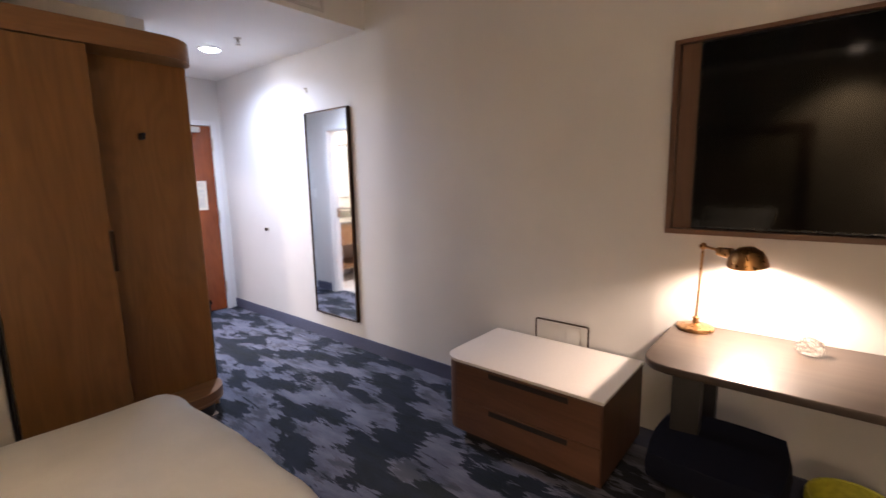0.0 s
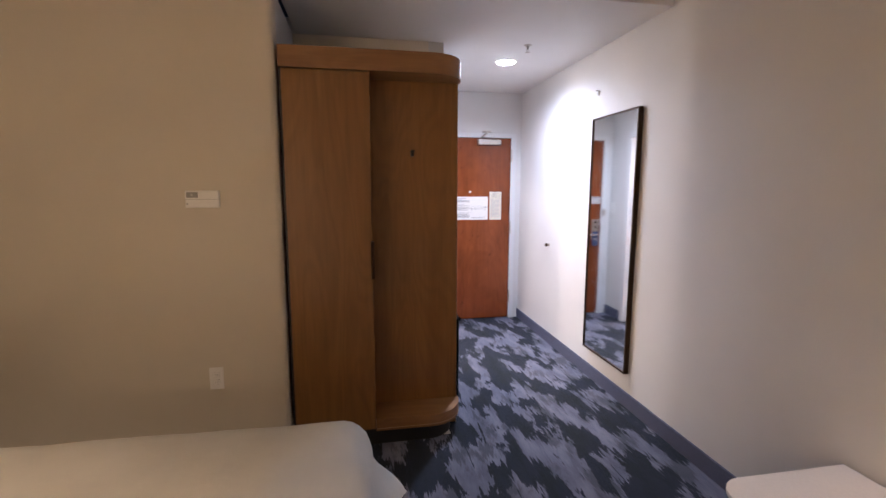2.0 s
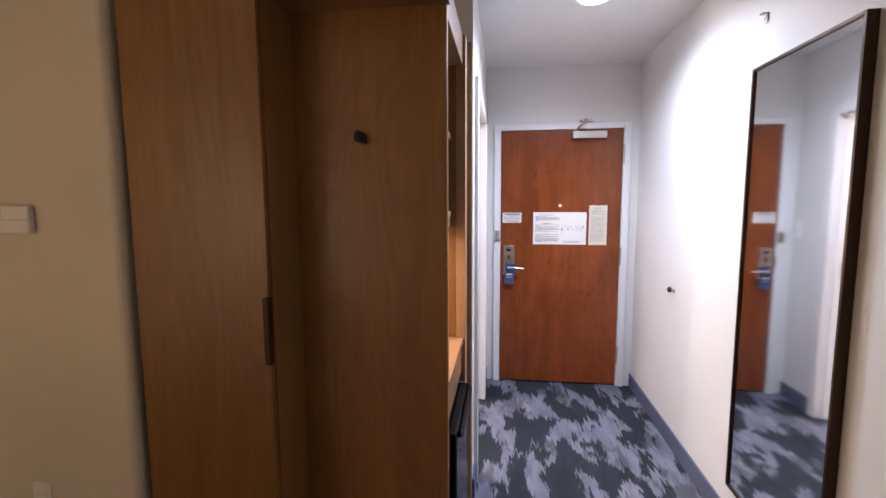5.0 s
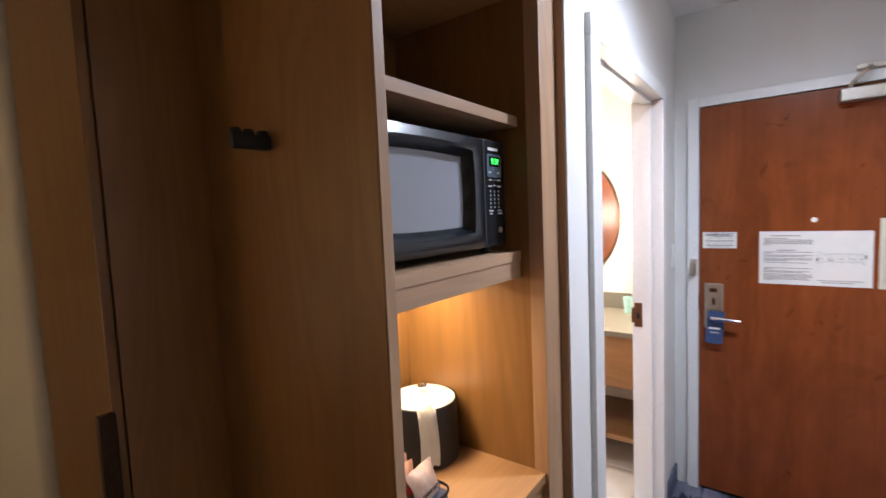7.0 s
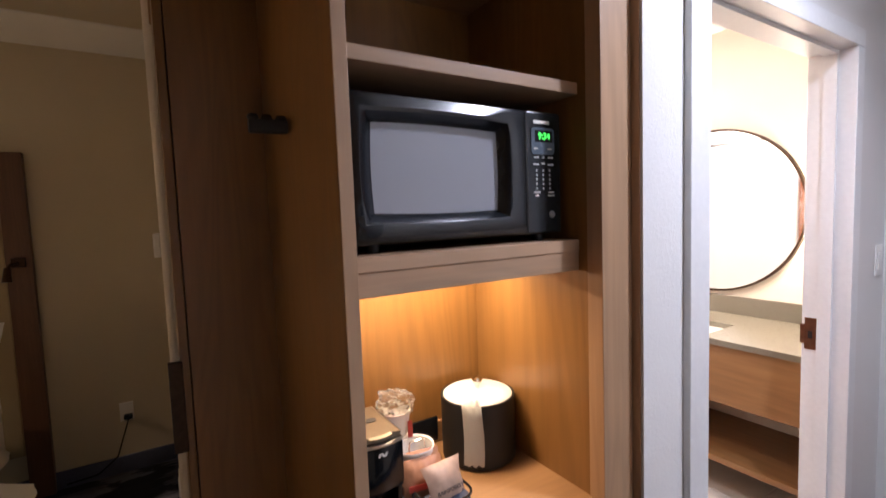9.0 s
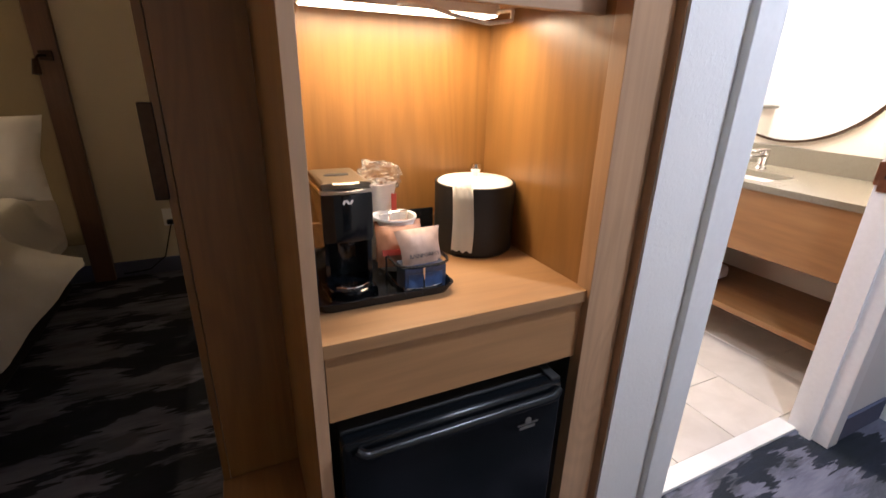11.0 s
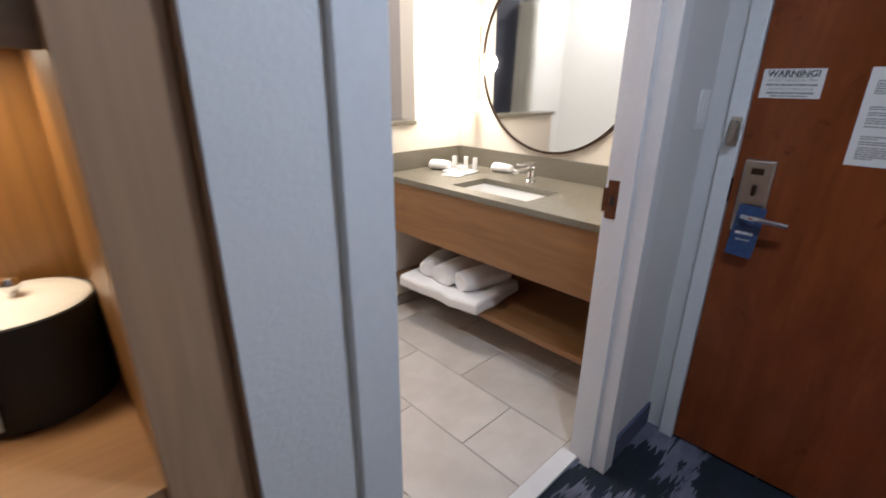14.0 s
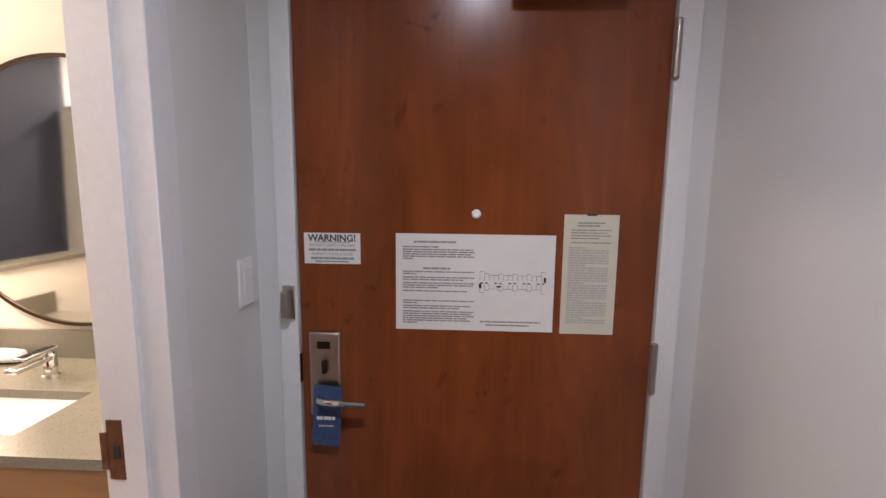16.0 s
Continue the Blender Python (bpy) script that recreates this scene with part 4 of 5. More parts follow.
bas = empty("packet_caddy", "wire caddy with coffee packets on the tray", "caddy", at=(-1.37, -1.965, TZ))
for z, g in ((TZ + 0.055, 0), (TZ + 0.006, 0.006)):
    pts = [(x, y, z) for x, y in round_rect(-1.45 + g, -1.305 - g, -2.008 + g, -1.900 - g, 0.03, 5)]
    part("wire_ring", wire(pts + pts[:1], 0.003, seg=6), CHROME if g else BLACK, bas)
for x, y in ((-1.45, -1.96), (-1.305, -1.96), (-1.38, -2.012), (-1.38, -1.912), (-1.42, -2.0), (-1.335, -1.915)):
    part("upright", wire([(x, y, TZ + 0.002), (x, y, TZ + 0.055)], 0.002, seg=6), CHROME, bas)
part("handle_loop", wire([(-1.45, -1.985, TZ + 0.055), (-1.452, -1.98, TZ + 0.125), (-1.452, -1.94, TZ + 0.125), (-1.45, -1.935, TZ + 0.055)], 0.002, seg=6), CHROME, bas)


def packet(name, label, c, w, h, rot, mat, band=None, flare=0.0):
    """Pillow-shaped sealed sachet."""
    ob = empty(name, label, "sachet", "coffee packets", at=c)
    own = bmesh.new()
    nu, nv = 10, 8
    for sgn in (1, -1):
        g = [[own.verts.new(((u / nu - 0.5) * w * (1 - 0.05 * math.sin(math.pi * v / nv) + flare * (v / nv) ** 2), sgn * 0.016 * (max(0, math.sin(math.pi * u / nu)) * max(0, math.sin(math.pi * v / nv))) ** 0.6 + 0.0015 * math.sin(u * 2.1 + v), (v / nv) * h)) for u in range(nu + 1)] for v in range(nv + 1)]
        for v in range(nv):
            for u in range(nu):
                own.faces.new((g[v][u], g[v][u + 1], g[v + 1][u + 1], g[v + 1][u]))
    m = Matrix.Translation(c) @ pose(0, 0, 0, *rot)
    bmesh.ops.transform(own, matrix=m, verts=own.verts)
    part("pouch", own, mat, ob, smooth=60)
    if band:
        bm = box(-w * 0.40, w * 0.40, -0.0178, -0.0155, h * 0.28, h * 0.42)
        bmesh.ops.transform(bm, matrix=m, verts=bm.verts)
        part("print_band", bm, band, ob, smooth=None)
    return ob


packet("coffee_packet", "peach foil coffee packet in the caddy", (-1.412, -1.972, TZ + 0.030), 0.100, 0.085, (-16, 0, 82), PEACH)
packet("coffee_packet", "brown foil coffee packet in the caddy", (-1.382, -1.980, TZ + 0.028), 0.095, 0.085, (-20, 0, 80), PEACH, RED)
pk = packet("coffee_packet", "pale pink coffee packet with dark lettering", (-1.332, -1.950, TZ + 0.040), 0.086, 0.080, (-24, 0, 94), PINKPACK, None, 0.16)
letters("RAINFOREST", 0.0115, Matrix.Translation((-1.332, -1.950, TZ + 0.040)) @ pose(0, 0, 0, -24, 0, 94) @ pose(0, -0.0165, 0.024, 90, 0, 0), DARKINK, pk)
bx = empty("condiment_box", "small navy carton with blue print on the tray", "carton", at=(-1.335, -1.955, TZ))
part("carton", box(-1.365, -1.316, -1.996, -1.908, TZ, TZ + 0.050, 0.002), NAVYCARD, bx)
part("print_panel", box(-1.316, -1.3152, -1.988, -1.916, TZ + 0.008, TZ + 0.036), BLUE, bx)


def cup(name, label, c, r, h):
    ob = empty(name, label, "cup", "paper cups", at=c)
    part("wall", lathe([(0, 0.003), (r * 0.72, 0.003), (r * 0.74, 0), (r * 0.76, 0), (r, h), (r * 1.05, h + 0.002), (r * 1.03, h + 0.006), (r * 0.96, h + 0.003), (r * 0.73, 0.006), (0, 0.006)], c, 24), WHITE, ob)
    return ob


cup("paper_cup", "white paper cup behind the packets", (-1.455, -1.968, TZ), 0.046, 0.112)
wc = empty("wrapped_cups", "white cups in crinkled clear wrapping", "cup", "paper cups", at=(-1.50, -2.005, TZ))
part("cup_wall", lathe([(0, 0), (0.030, 0), (0.040, 0.11), (0.036, 0.11), (0.028, 0.004), (0, 0.004)], (-1.53, -1.985, TZ), 20), WHITE, wc)
part("red_print", box(-1.492, -1.4905, -1.962, -1.950, TZ + 0.115, TZ + 0.155), RED, wc)
CRINKLE = plain("clear_wrap", (0.85, 0.83, 0.80), 0.12, speck=0.05, scale=90, bumpy=0.6)
own = bmesh.new()
bmesh.ops.create_icosphere(own, subdivisions=4, radius=1.0)
for v in own.verts:
    q = noise.noise(v.co * 3.2) * 0.30 + noise.noise(v.co * 8) * 0.25
    wide = 1 + 0.25 * max(0, v.co.z)
    v.co = Vector((-1.530, -1.975, TZ + 0.186)) + Vector((v.co.x * 0.034 * wide, v.co.y * 0.044 * wide, v.co.z * 0.034)) * (1 + q)
part("wrapping", own, CRINKLE, wc, "crumpled clear plastic", smooth=None)
CRINKLE.node_tree.nodes["Principled BSDF"].inputs["Transmission Weight"].default_value = 0.92
CRINKLE.node_tree.nodes["Principled BSDF"].inputs["IOR"].default_value = 1.22
part("cup_wall", lathe([(0, 0), (0.031, 0), (0.041, 0.062), (0.037, 0.062), (0, 0.01)], (-1.530, -1.980, TZ + 0.113), 24), WHITE, wc)

bk = empty("ice_bucket", "black leatherette ice bucket with a white lid", "ice bucket", at=(-1.522, -1.736, CZ))
part("bucket", lathe([(0, 0), (0.093, 0), (0.098, 0.004), (0.098, 0.166), (0.096, 0.168), (0.093, 0.166), (0.092, 0.160), (0, 0.160)], (-1.522, -1.736, CZ), 40), LEATHER, bk)
lid = part("lid", lathe([(0, 0.160), (0.0915, 0.160), (0.0915, 0.167), (0.086, 0.171), (0.03, 0.178), (0, 0.179)], (-1.522, -1.736, CZ), 40), WHITE, bk, "white plastic lid")
part("lid_knob", lathe([(0.006, 0.177), (0.006, 0.184), (0.012, 0.192), (0.0135, 0.200), (0.010, 0.208), (0, 0.211)], (-1.522, -1.736, CZ), 20), CHROME, lid, "round chrome knob")
own = bmesh.new()
n = 10
prof = [(0.075, 0.176), (0.095, 0.172), (0.101, 0.166), (0.1015, 0.14), (0.103, 0.09), (0.1035, 0.05), (0.104, 0.018)]
ls = []
for r, z in prof:
    ls.append([own.verts.new((-1.522 + (r + 0.003 * max(0, math.sin(i * 1.3 + z * 30))) * math.cos(a + 0.04 * math.sin(z * 22)), -1.736 + (r + 0.003 * max(0, math.sin(i * 1.3 + z * 30))) * math.sin(a + 0.04 * math.sin(z * 22)), CZ + z + 0.003 * math.sin(i * 1.9))) for i, a in enumerate([radians(-58 + 28 * k / n) for k in range(n + 1)])])
for p, q in zip(ls, ls[1:]):
    for i in range(n):
        own.faces.new((p[i], p[i + 1], q[i + 1], q[i]))
bmesh.ops.solidify(own, geom=own.faces[:], thickness=0.0015)
ln = empty("bucket_liner", "folded white paper liner over the ice bucket", "liner", at=(-1.47, -1.82, CZ + 0.02))
part("paper", own, PAPER, ln, smooth=60)
so = empty("power_outlet", "black power outlet low in the niche", "power outlet", at=(-1.633, -1.86, 0.90))
part("plate", box(-1.633, -1.627, -1.91, -1.80, 0.875, 0.945, 0.003), BLACK, so)
part("plug", box(-1.627, -1.60, -1.90, -1.87, 0.885, 0.92, 0.006), BLACK, so)

# ---- thermostat ----
th = empty("thermostat", "white wall thermostat with a small grey display", "thermostat", at=(-2.535, -2.43, 1.436))
part("case", box(-2.613, -2.457, -2.454, -2.43, 1.393, 1.479, 0.006, 3), WHITE, th)
part("display", box(-2.605, -2.553, -2.4555, -2.453, 1.443, 1.470, 0.001), INK, th)
part("display_digits", box(-2.585, -2.575, -2.456, -2.455, 1.45, 1.463), LIGHTINK, th)
part("key", box(-2.607, -2.599, -2.456, -2.4535, 1.408, 1.416), LIGHTINK, th)
part("seam", box(-2.612, -2.458, -2.4548, -2.4535, 1.434, 1.436), LIGHTINK, th)

# ---- dresser ----
dr = empty("luggage_bench", "low two-drawer walnut dresser with a white top", "dresser", at=(-0.3, -4.05, 0))
DX, DY0, DY1 = -0.575, -4.49, -3.60
top = [(-0.018, DY0), (-0.018, DY1)] + arc(DX + 0.10, DY1 - 0.10, 0.10, 90, 180, 10) + [(DX, DY0)]
part("top", prism(top, 0.463, 0.478, 0.002), QUARTZ, dr, "thin white stone top")
body = [(-0.02, DY0 + 0.004), (-0.02, DY1 - 0.004)] + arc(DX + 0.105, DY1 - 0.105, 0.10, 90, 180, 10) + [(DX + 0.005, DY0 + 0.004)]
part("body", prism(body, 0.075, 0.463), WALNUT, dr)
part("plinth", box(-0.5, -0.05, DY0 + 0.06, DY1 - 0.10, 0, 0.075), MATTBLACK, dr)
for z0, z1 in ((0.262, 0.458), (0.082, 0.256)):
    df = part("drawer_front", box(DX - 0.002, DX + 0.02, DY0 + 0.008, DY1 - 0.10, z0, z1, 0.0015), WALNUTY, dr)
    part("finger_pull", box(DX - 0.0035, DX + 0.01, -4.33, -3.905, z1 - 0.035, z1 - 0.008), MATTBLACK, df)
ob = empty("wall_bracket", "thin dark metal bumper frame on the wall", "bracket", at=(-0.012, -4.03, 0.48))
part("bar", wire([(-0.012, -3.868, 0.45), (-0.012, -3.868, 0.592), (-0.012, -4.19, 0.592), (-0.012, -4.19, 0.45)], 0.005), BRONZE, ob)
switch_like = empty("power_outlet", "beige power outlet behind the metal frame", "power outlet", at=(-0.0, -4.10, 0.52))
part("plate", box(-0.006, 0, -4.14, -4.07, 0.46, 0.575, 0.002), WALL, switch_like)

# ---- desk ----
dk = empty("desk", "dark espresso writing desk against the wall", "desk", at=(-0.3, -5.3, 0))
DZ, DF, DL, DR = 0.722, -0.62, -4.63, -5.98
out = [(-0.016, DR), (-0.016, DL)] + [(DF + 0.12, DL)] + arc(DF + 0.10, DL - 0.10, 0.10, 90, 180, 8) + [(DF, DR)]
part("top", prism(out, DZ - 0.03, DZ, 0.006), DESKTOP, dk)
for y in (-4.78, -5.85):
    part("leg", prism([(-0.46, -0.05), (-0.40, -0.05), (-0.40, 0.05), (-0.46, 0.05)], 0, DZ - 0.03, 0.003, m=Matrix.Translation((-0.05, y, 0))), MATTBLACK, dk)
    part("leg", box(-0.12, -0.06, y - 0.05, y + 0.05, 0, DZ - 0.03, 0.003), MATTBLACK, dk)
    part("apron", box(-0.46, -0.12, y - 0.03, y + 0.03, DZ - 0.09, DZ - 0.03, 0.003), MATTBLACK, dk)

ch = empty("task_chair", "dark upholstered chair pushed under the desk", "chair", at=(-0.62, -4.90, 0))
own = bmesh.new()
bmesh.ops.create_cube(own, size=1)
bmesh.ops.subdivide_edges(own, edges=own.edges[:], cuts=5, use_grid_fill=True)
for v in own.verts:
    d = Vector((v.co.x, v.co.y, v.co.z * 0.6)).normalized() * 0.62
    k = v.co.lerp(d, 0.35)
    v.co = Vector((-0.52 + k.x * 0.42, -4.90 + k.y * 0.42, 0.37 + k.z * 0.11))
NAVYCLOTH = cloth("navy_cloth", (0.006, 0.007, 0.013), 300)
NAVYCLOTH.node_tree.nodes["Principled BSDF"].inputs["Sheen Weight"].default_value = 0.0
NAVYCLOTH.node_tree.nodes["Principled BSDF"].inputs["Specular IOR Level"].default_value = 0.1
part("seat", own, NAVYCLOTH, ch, smooth=60)
part("post", tube((-0.52, -4.90, 0.06), (-0.52, -4.90, 0.33), 0.025), MATTBLACK, ch)
for i in range(5):
    a = math.radians(72 * i + 20)
    x, y = -0.52 + 0.27 * math.cos(a), -4.90 + 0.27 * math.sin(a)
    lg = part("leg", tube((-0.52, -4.90, 0.085), (x, y, 0.065), 0.02, 0.013), MATTBLACK, ch)
    part("caster", tube((x, y - 0.012, 0.026), (x, y + 0.012, 0.026), 0.026), MATTBLACK, lg)

# ---- desk lamp ----
dl = empty("desk_lamp", "antique brass pharmacy desk lamp, lit", "desk lamp", at=(-0.10, -4.72, DZ))
LX, LY = -0.10, -4.725
part("base", lathe([(0, 0), (0.075, 0), (0.078, 0.008), (0.074, 0.016), (0.06, 0.020), (0.02, 0.024), (0.013, 0.03), (0.012, 0.05), (0.016, 0.056), (0.009, 0.062), (0, 0.062)], (LX, LY, DZ), 32), BRASS, dl)
part("stem", tube((LX, LY, DZ + 0.055), (LX, LY - 0.01, DZ + 0.375), 0.0055), BRASS, dl)
part("joint", ball((LX, LY - 0.01, DZ + 0.385), 0.016), BRASS, dl)
part("arm", wire([(LX, LY - 0.01, DZ + 0.385), (LX - 0.03, LY - 0.075, DZ + 0.375)], 0.006), BRASS, dl)
part("socket", tube((LX - 0.03, LY - 0.07, DZ + 0.372), (LX - 0.045, LY - 0.125, DZ + 0.368), 0.018, 0.024), BRASS, dl)
HX, HY, HZ = LX - 0.06, LY - 0.185, DZ + 0.325
own = lathe([(0.071, 0), (0.075, 0.003), (0.069, 0.03), (0.055, 0.058), (0.032, 0.075), (0, 0.08), (0, 0.077), (0.030, 0.072), (0.052, 0.055), (0.066, 0.028), (0.069, 0.002), (0.071, 0)], (0, 0, 0), 32)
bmesh.ops.transform(own, matrix=Matrix.Translation((HX, HY, HZ)) @ pose(0, 0, 0, -4, -10, 0), verts=own.verts)
part("shade", own, BRASS, dl, "domed brass shade")
part("bulb", ball((HX, HY, HZ + 0.028), 0.022), BULB, dl, "glowing warm bulb")
ti = empty("crumpled_wrapper", "crumpled clear plastic wrapper on the desk", "wrapper", at=(-0.17, -5.14, DZ))
own = bmesh.new()
bmesh.ops.create_icosphere(own, subdivisions=4, radius=1.0)
for v in own.verts:
    q = noise.noise(v.co * 2.6) * 0.45 + noise.noise(v.co * 7) * 0.25
    k = Vector((v.co.x * 0.036, v.co.y * 0.040, v.co.z * 0.036)) * (1 + q)
    v.co = Vector((-0.17, -5.135, DZ + 0.028)) + k
    v.co.z = max(v.co.z, DZ + 0.0005)
part("film", own, CRINKLE, ti, smooth=None)
wb = empty("waste_bin", "dark waste bin with a yellow-green liner", "waste bin", at=(-0.33, -5.30, 0))
part("bucket", lathe([(0, 0), (0.105, 0), (0.13, 0.25), (0.134, 0.25), (0.134, 0.256), (0.126, 0.256), (0.102, 0.006), (0, 0.006)], (-0.33, -5.30, 0), 32), MATTBLACK, wb)
part("liner", lathe([(0.137, 0.21), (0.139, 0.250), (0.134, 0.262), (0.125, 0.258), (0.117, 0.17), (0.09, 0.08), (0, 0.06)], (-0.33, -5.30, 0), 32), YELLOW, wb, "yellow-green plastic liner")

# ---- television ----
tv = empty("television", "black flat television in a walnut wall frame", "television", at=(-0.06, -5.2, 1.15))
part("back_board", box(-0.035, 0, -5.98, -4.565, 1.153, 2.008, 0.002), WALNUT, tv, "walnut backing board")
for a, b, c, d in ((-5.98, -4.565, 1.153, 1.178), (-5.98, -4.565, 1.990, 2.008)):
    part("frame_rail", box(-0.075, -0.035, a, b, c, d, 0.002), WALNUTY, tv)
for a, b in ((-4.59, -4.565), (-5.98, -5.955)):
    part("frame_stile", box(-0.075, -0.035, a, b, 1.178, 1.990, 0.002), WALNUT, tv)
scr = part("casing", box(-0.072, -0.036, -5.90, -4.672, 1.182, 1.985, 0.004), BLACK, tv)
part("screen", box(-0.0735, -0.0715, -5.89, -4.682, 1.195, 1.976), SCREEN, scr, "dark glossy screen", smooth=None)

# ---- bed ----
bed = empty("bed", "queen bed on a dark base", "bed", at=(-2.8, -4.0, 0))
part("base", box(-3.80, -1.86, -4.74, -3.26, 0.0, 0.25, 0.01), MATTBLACK, bed)
part("mattress", box(-3.84, -1.83, -4.78, -3.22, 0.25, 0.58, 0.05, 4), LINEN, bed)


def drape(core, over, R, top, flare, n=(46, 44), seed=0.0, sag=0.03):
    x0, x1, y0, y1 = core
    oW, oE, oS, oN = over
    own = bmesh.new()
    g = []
    for i in range(n[0] + 1):
        row = []
        for j in range(n[1] + 1):
            s = x0 - oW + (x1 - x0 + oW + oE) * i / n[0]
            t = y0 - oS + (y1 - y0 + oS + oN) * j / n[1]
            cx, cy = min(max(s, x0), x1), min(max(t, y0), y1)
            ox, oy = s - cx, t - cy
            L = math.hypot(ox, oy)
            k = noise.noise(Vector((s * 2.2 + seed, t * 2.2, seed)))
            f = noise.noise(Vector((s * 6.5, t * 6.5, seed + 3)))
            if L < 1e-6:
                row.append(own.verts.new((s, t, top + 0.012 * k + 0.004 * f)))
                continue
            dx, dy = ox / L, oy / L
            if L < R * math.pi / 2:
                h, d = R * math.sin(L / R), R * (1 - math.cos(L / R))
            else:
                e = L - R * math.pi / 2
                fl = flare + 0.46 * min(1, max(0, (-2.45 - s) / 0.4)) * (1 if oy > 0 else 0)
                h, d = R + fl * e, R + e * math.sqrt(1 - fl * fl)
            h += (0.035 * f + sag * k) * min(1, L / 0.2)
            row.append(own.verts.new((cx + dx * h, cy + dy * h, max(0.03, top + 0.012 * k - d))))
        g.append(row)
    for i in range(n[0]):
        for j in range(n[1]):
            own.faces.new((g[i][j], g[i + 1][j], g[i + 1][j + 1], g[i][j + 1]))
    bmesh.ops.solidify(own, geom=own.faces[:], thickness=0.012)
    return own


dv = empty("duvet", "white duvet draped over the bed", "duvet", at=(-2.6, -4.0, 0.6))
part("cover", drape((-3.02, -1.85, -4.66, -3.33), (0.0, 0.42, 0.27, 0.47), 0.10, 0.672, 0.46), LINEN, dv, smooth=80)


own = tube((-2.07, -3.13, 0.19), (-2.27, -3.36, 0.20), 0.052, 0.062, 20)
own = ball((-2.07, -3.13, 0.19), 0.052, own, 20)
for v in own.verts:
    v.co += 0.010 * Vector((noise.noise(v.co * 9), noise.noise(v.co * 8), noise.noise(v.co * 10)))
part("corner_fold", own, LINEN, dv, "white folded duvet corner", smooth=80)
part("top_sheet", drape((-3.50, -3.06, -4.68, -3.31), (0.0, 0.0, 0.30, 0.30), 0.08, 0.652, 0.15, (14, 40), 5.0, 0.01), LINEN, dv, smooth=80)


def pillow(c, w, h, d, rot, seed):
    ob = empty("pillow", "plump white pillow against the headboard", "pillow", "bed pillows", at=c)
    own = bmesh.new()
    nu, nv = 22, 16
    for sgn in (1, -1):
        g = []
        for v in range(nv + 1):
            row = []
            for u in range(nu + 1):
                a, b = 2 * u / nu - 1, 2 * v / nv - 1
                k = max(0.0, (1 - abs(a) ** 2.6) * (1 - abs(b) ** 2.6)) ** 0.55
                pin = 1 - 0.09 * (1 - abs(a)) * abs(b) ** 3 - 0.0
                pin2 = 1 - 0.09 * (1 - abs(b)) * abs(a) ** 3
                z = sgn * d * k * (1 + 0.18 * noise.noise(Vector((a * 1.5 + seed, b * 1.5, sgn))))
                row.append(own.verts.new((a * w / 2 * pin2, z + 0.006 * noise.noise(Vector((a * 5, b * 5, seed))), b * h / 2 * pin)))
            g.append(row)
        for v in range(nv):
            for u in range(nu):
                own.faces.new((g[v][u], g[v][u + 1], g[v + 1][u + 1], g[v + 1][u]))
    bmesh.ops.remove_doubles(own, verts=own.verts, dist=0.0005)
    bmesh.ops.transform(own, matrix=Matrix.Translation(c) @ pose(0, 0, 0, *rot), verts=own.verts)
    part("case", own, LINEN, ob, smooth=80)


pillow((-3.62, -3.50, 0.83), 0.70, 0.46, 0.09, (-24, 0, 90), 1.0)
pillow((-3.62, -4.42, 0.83), 0.70, 0.46, 0.09, (-24, 0, 90), 2.0)
pillow((-3.46, -3.82, 0.75), 0.66, 0.42, 0.085, (-48, 0, 91), 3.0)
pillow((-3.46, -4.36, 0.75), 0.66, 0.42, 0.085, (-48, 0, 89), 4.0)

hb = empty("headboard", "tall walnut framed headboard with fabric panel", "headboard", at=(-3.89, -4.0, 0))
for y in (-3.10, -4.97):
    part("stile", box(-3.90, -3.855, y - 0.055, y + 0.055, 0.0, 1.93, 0.003), WALNUT, hb)
part("rail", box(-3.90, -3.855, -4.915, -3.155, 1.84, 1.93, 0.003), WALNUTY, hb)
part("panel", box(-3.90, -3.872, -4.915, -3.155, 0.25, 1.84, 0.01), UPHOLSTERY, hb)
for y in (-3.10, -4.97):
    rl = empty("reading_light", "small dark bronze reading light, off", "reading light", "headboard lights", at=(-3.855, y, 1.33))
    part("mount", box(-3.855, -3.835, y - 0.03, y + 0.03, 1.31, 1.36, 0.004), BRONZE, rl)
    part("arm", wire([(-3.835, y, 1.335), (-3.79, y - 0.02, 1.335), (-3.77, y - 0.03, 1.31)], 0.007), BRONZE, rl)
    part("head", tube((-3.77, y - 0.03, 1.315), (-3.76, y - 0.035, 1.24), 0.014, 0.022), BRONZE, rl)
ob = empty("soffit_downlight", "small round recessed soffit downlight, lit", "downlight", at=(-3.55, -5.27, 2.52))
part("trim_ring", lathe([(0.055, 0), (0.07, 0), (0.068, -0.005), (0.057, -0.006), (0.055, 0)], (-3.55, -5.27, 2.52)), WHITE, ob)
part("lens", lathe([(0, -0.003), (0.054, -0.003), (0.054, 0), (0, 0)], (-3.55, -5.27, 2.52)), BULB, ob, "glowing warm lens")
# unseen stand, added only to carry the assumed bedside lamp
ns = empty("nightstand", "assumed walnut nightstand, unseen, under the table lamp", "nightstand", at=(-3.62, -5.81, 0))
part("body", box(-3.88, -3.42, -6.06, -5.58, 0.06, 0.58, 0.003), WALNUT, ns)
part("top", box(-3.885, -3.41, -6.07, -5.57, 0.58, 0.60, 0.002), QUARTZ, ns)
part("plinth", box(-3.86, -3.46, -6.02, -5.62, 0, 0.06), MATTBLACK, ns)
part("drawer_front", box(-3.42, -3.405, -6.05, -5.59, 0.34, 0.57, 0.002), WALNUTY, ns)
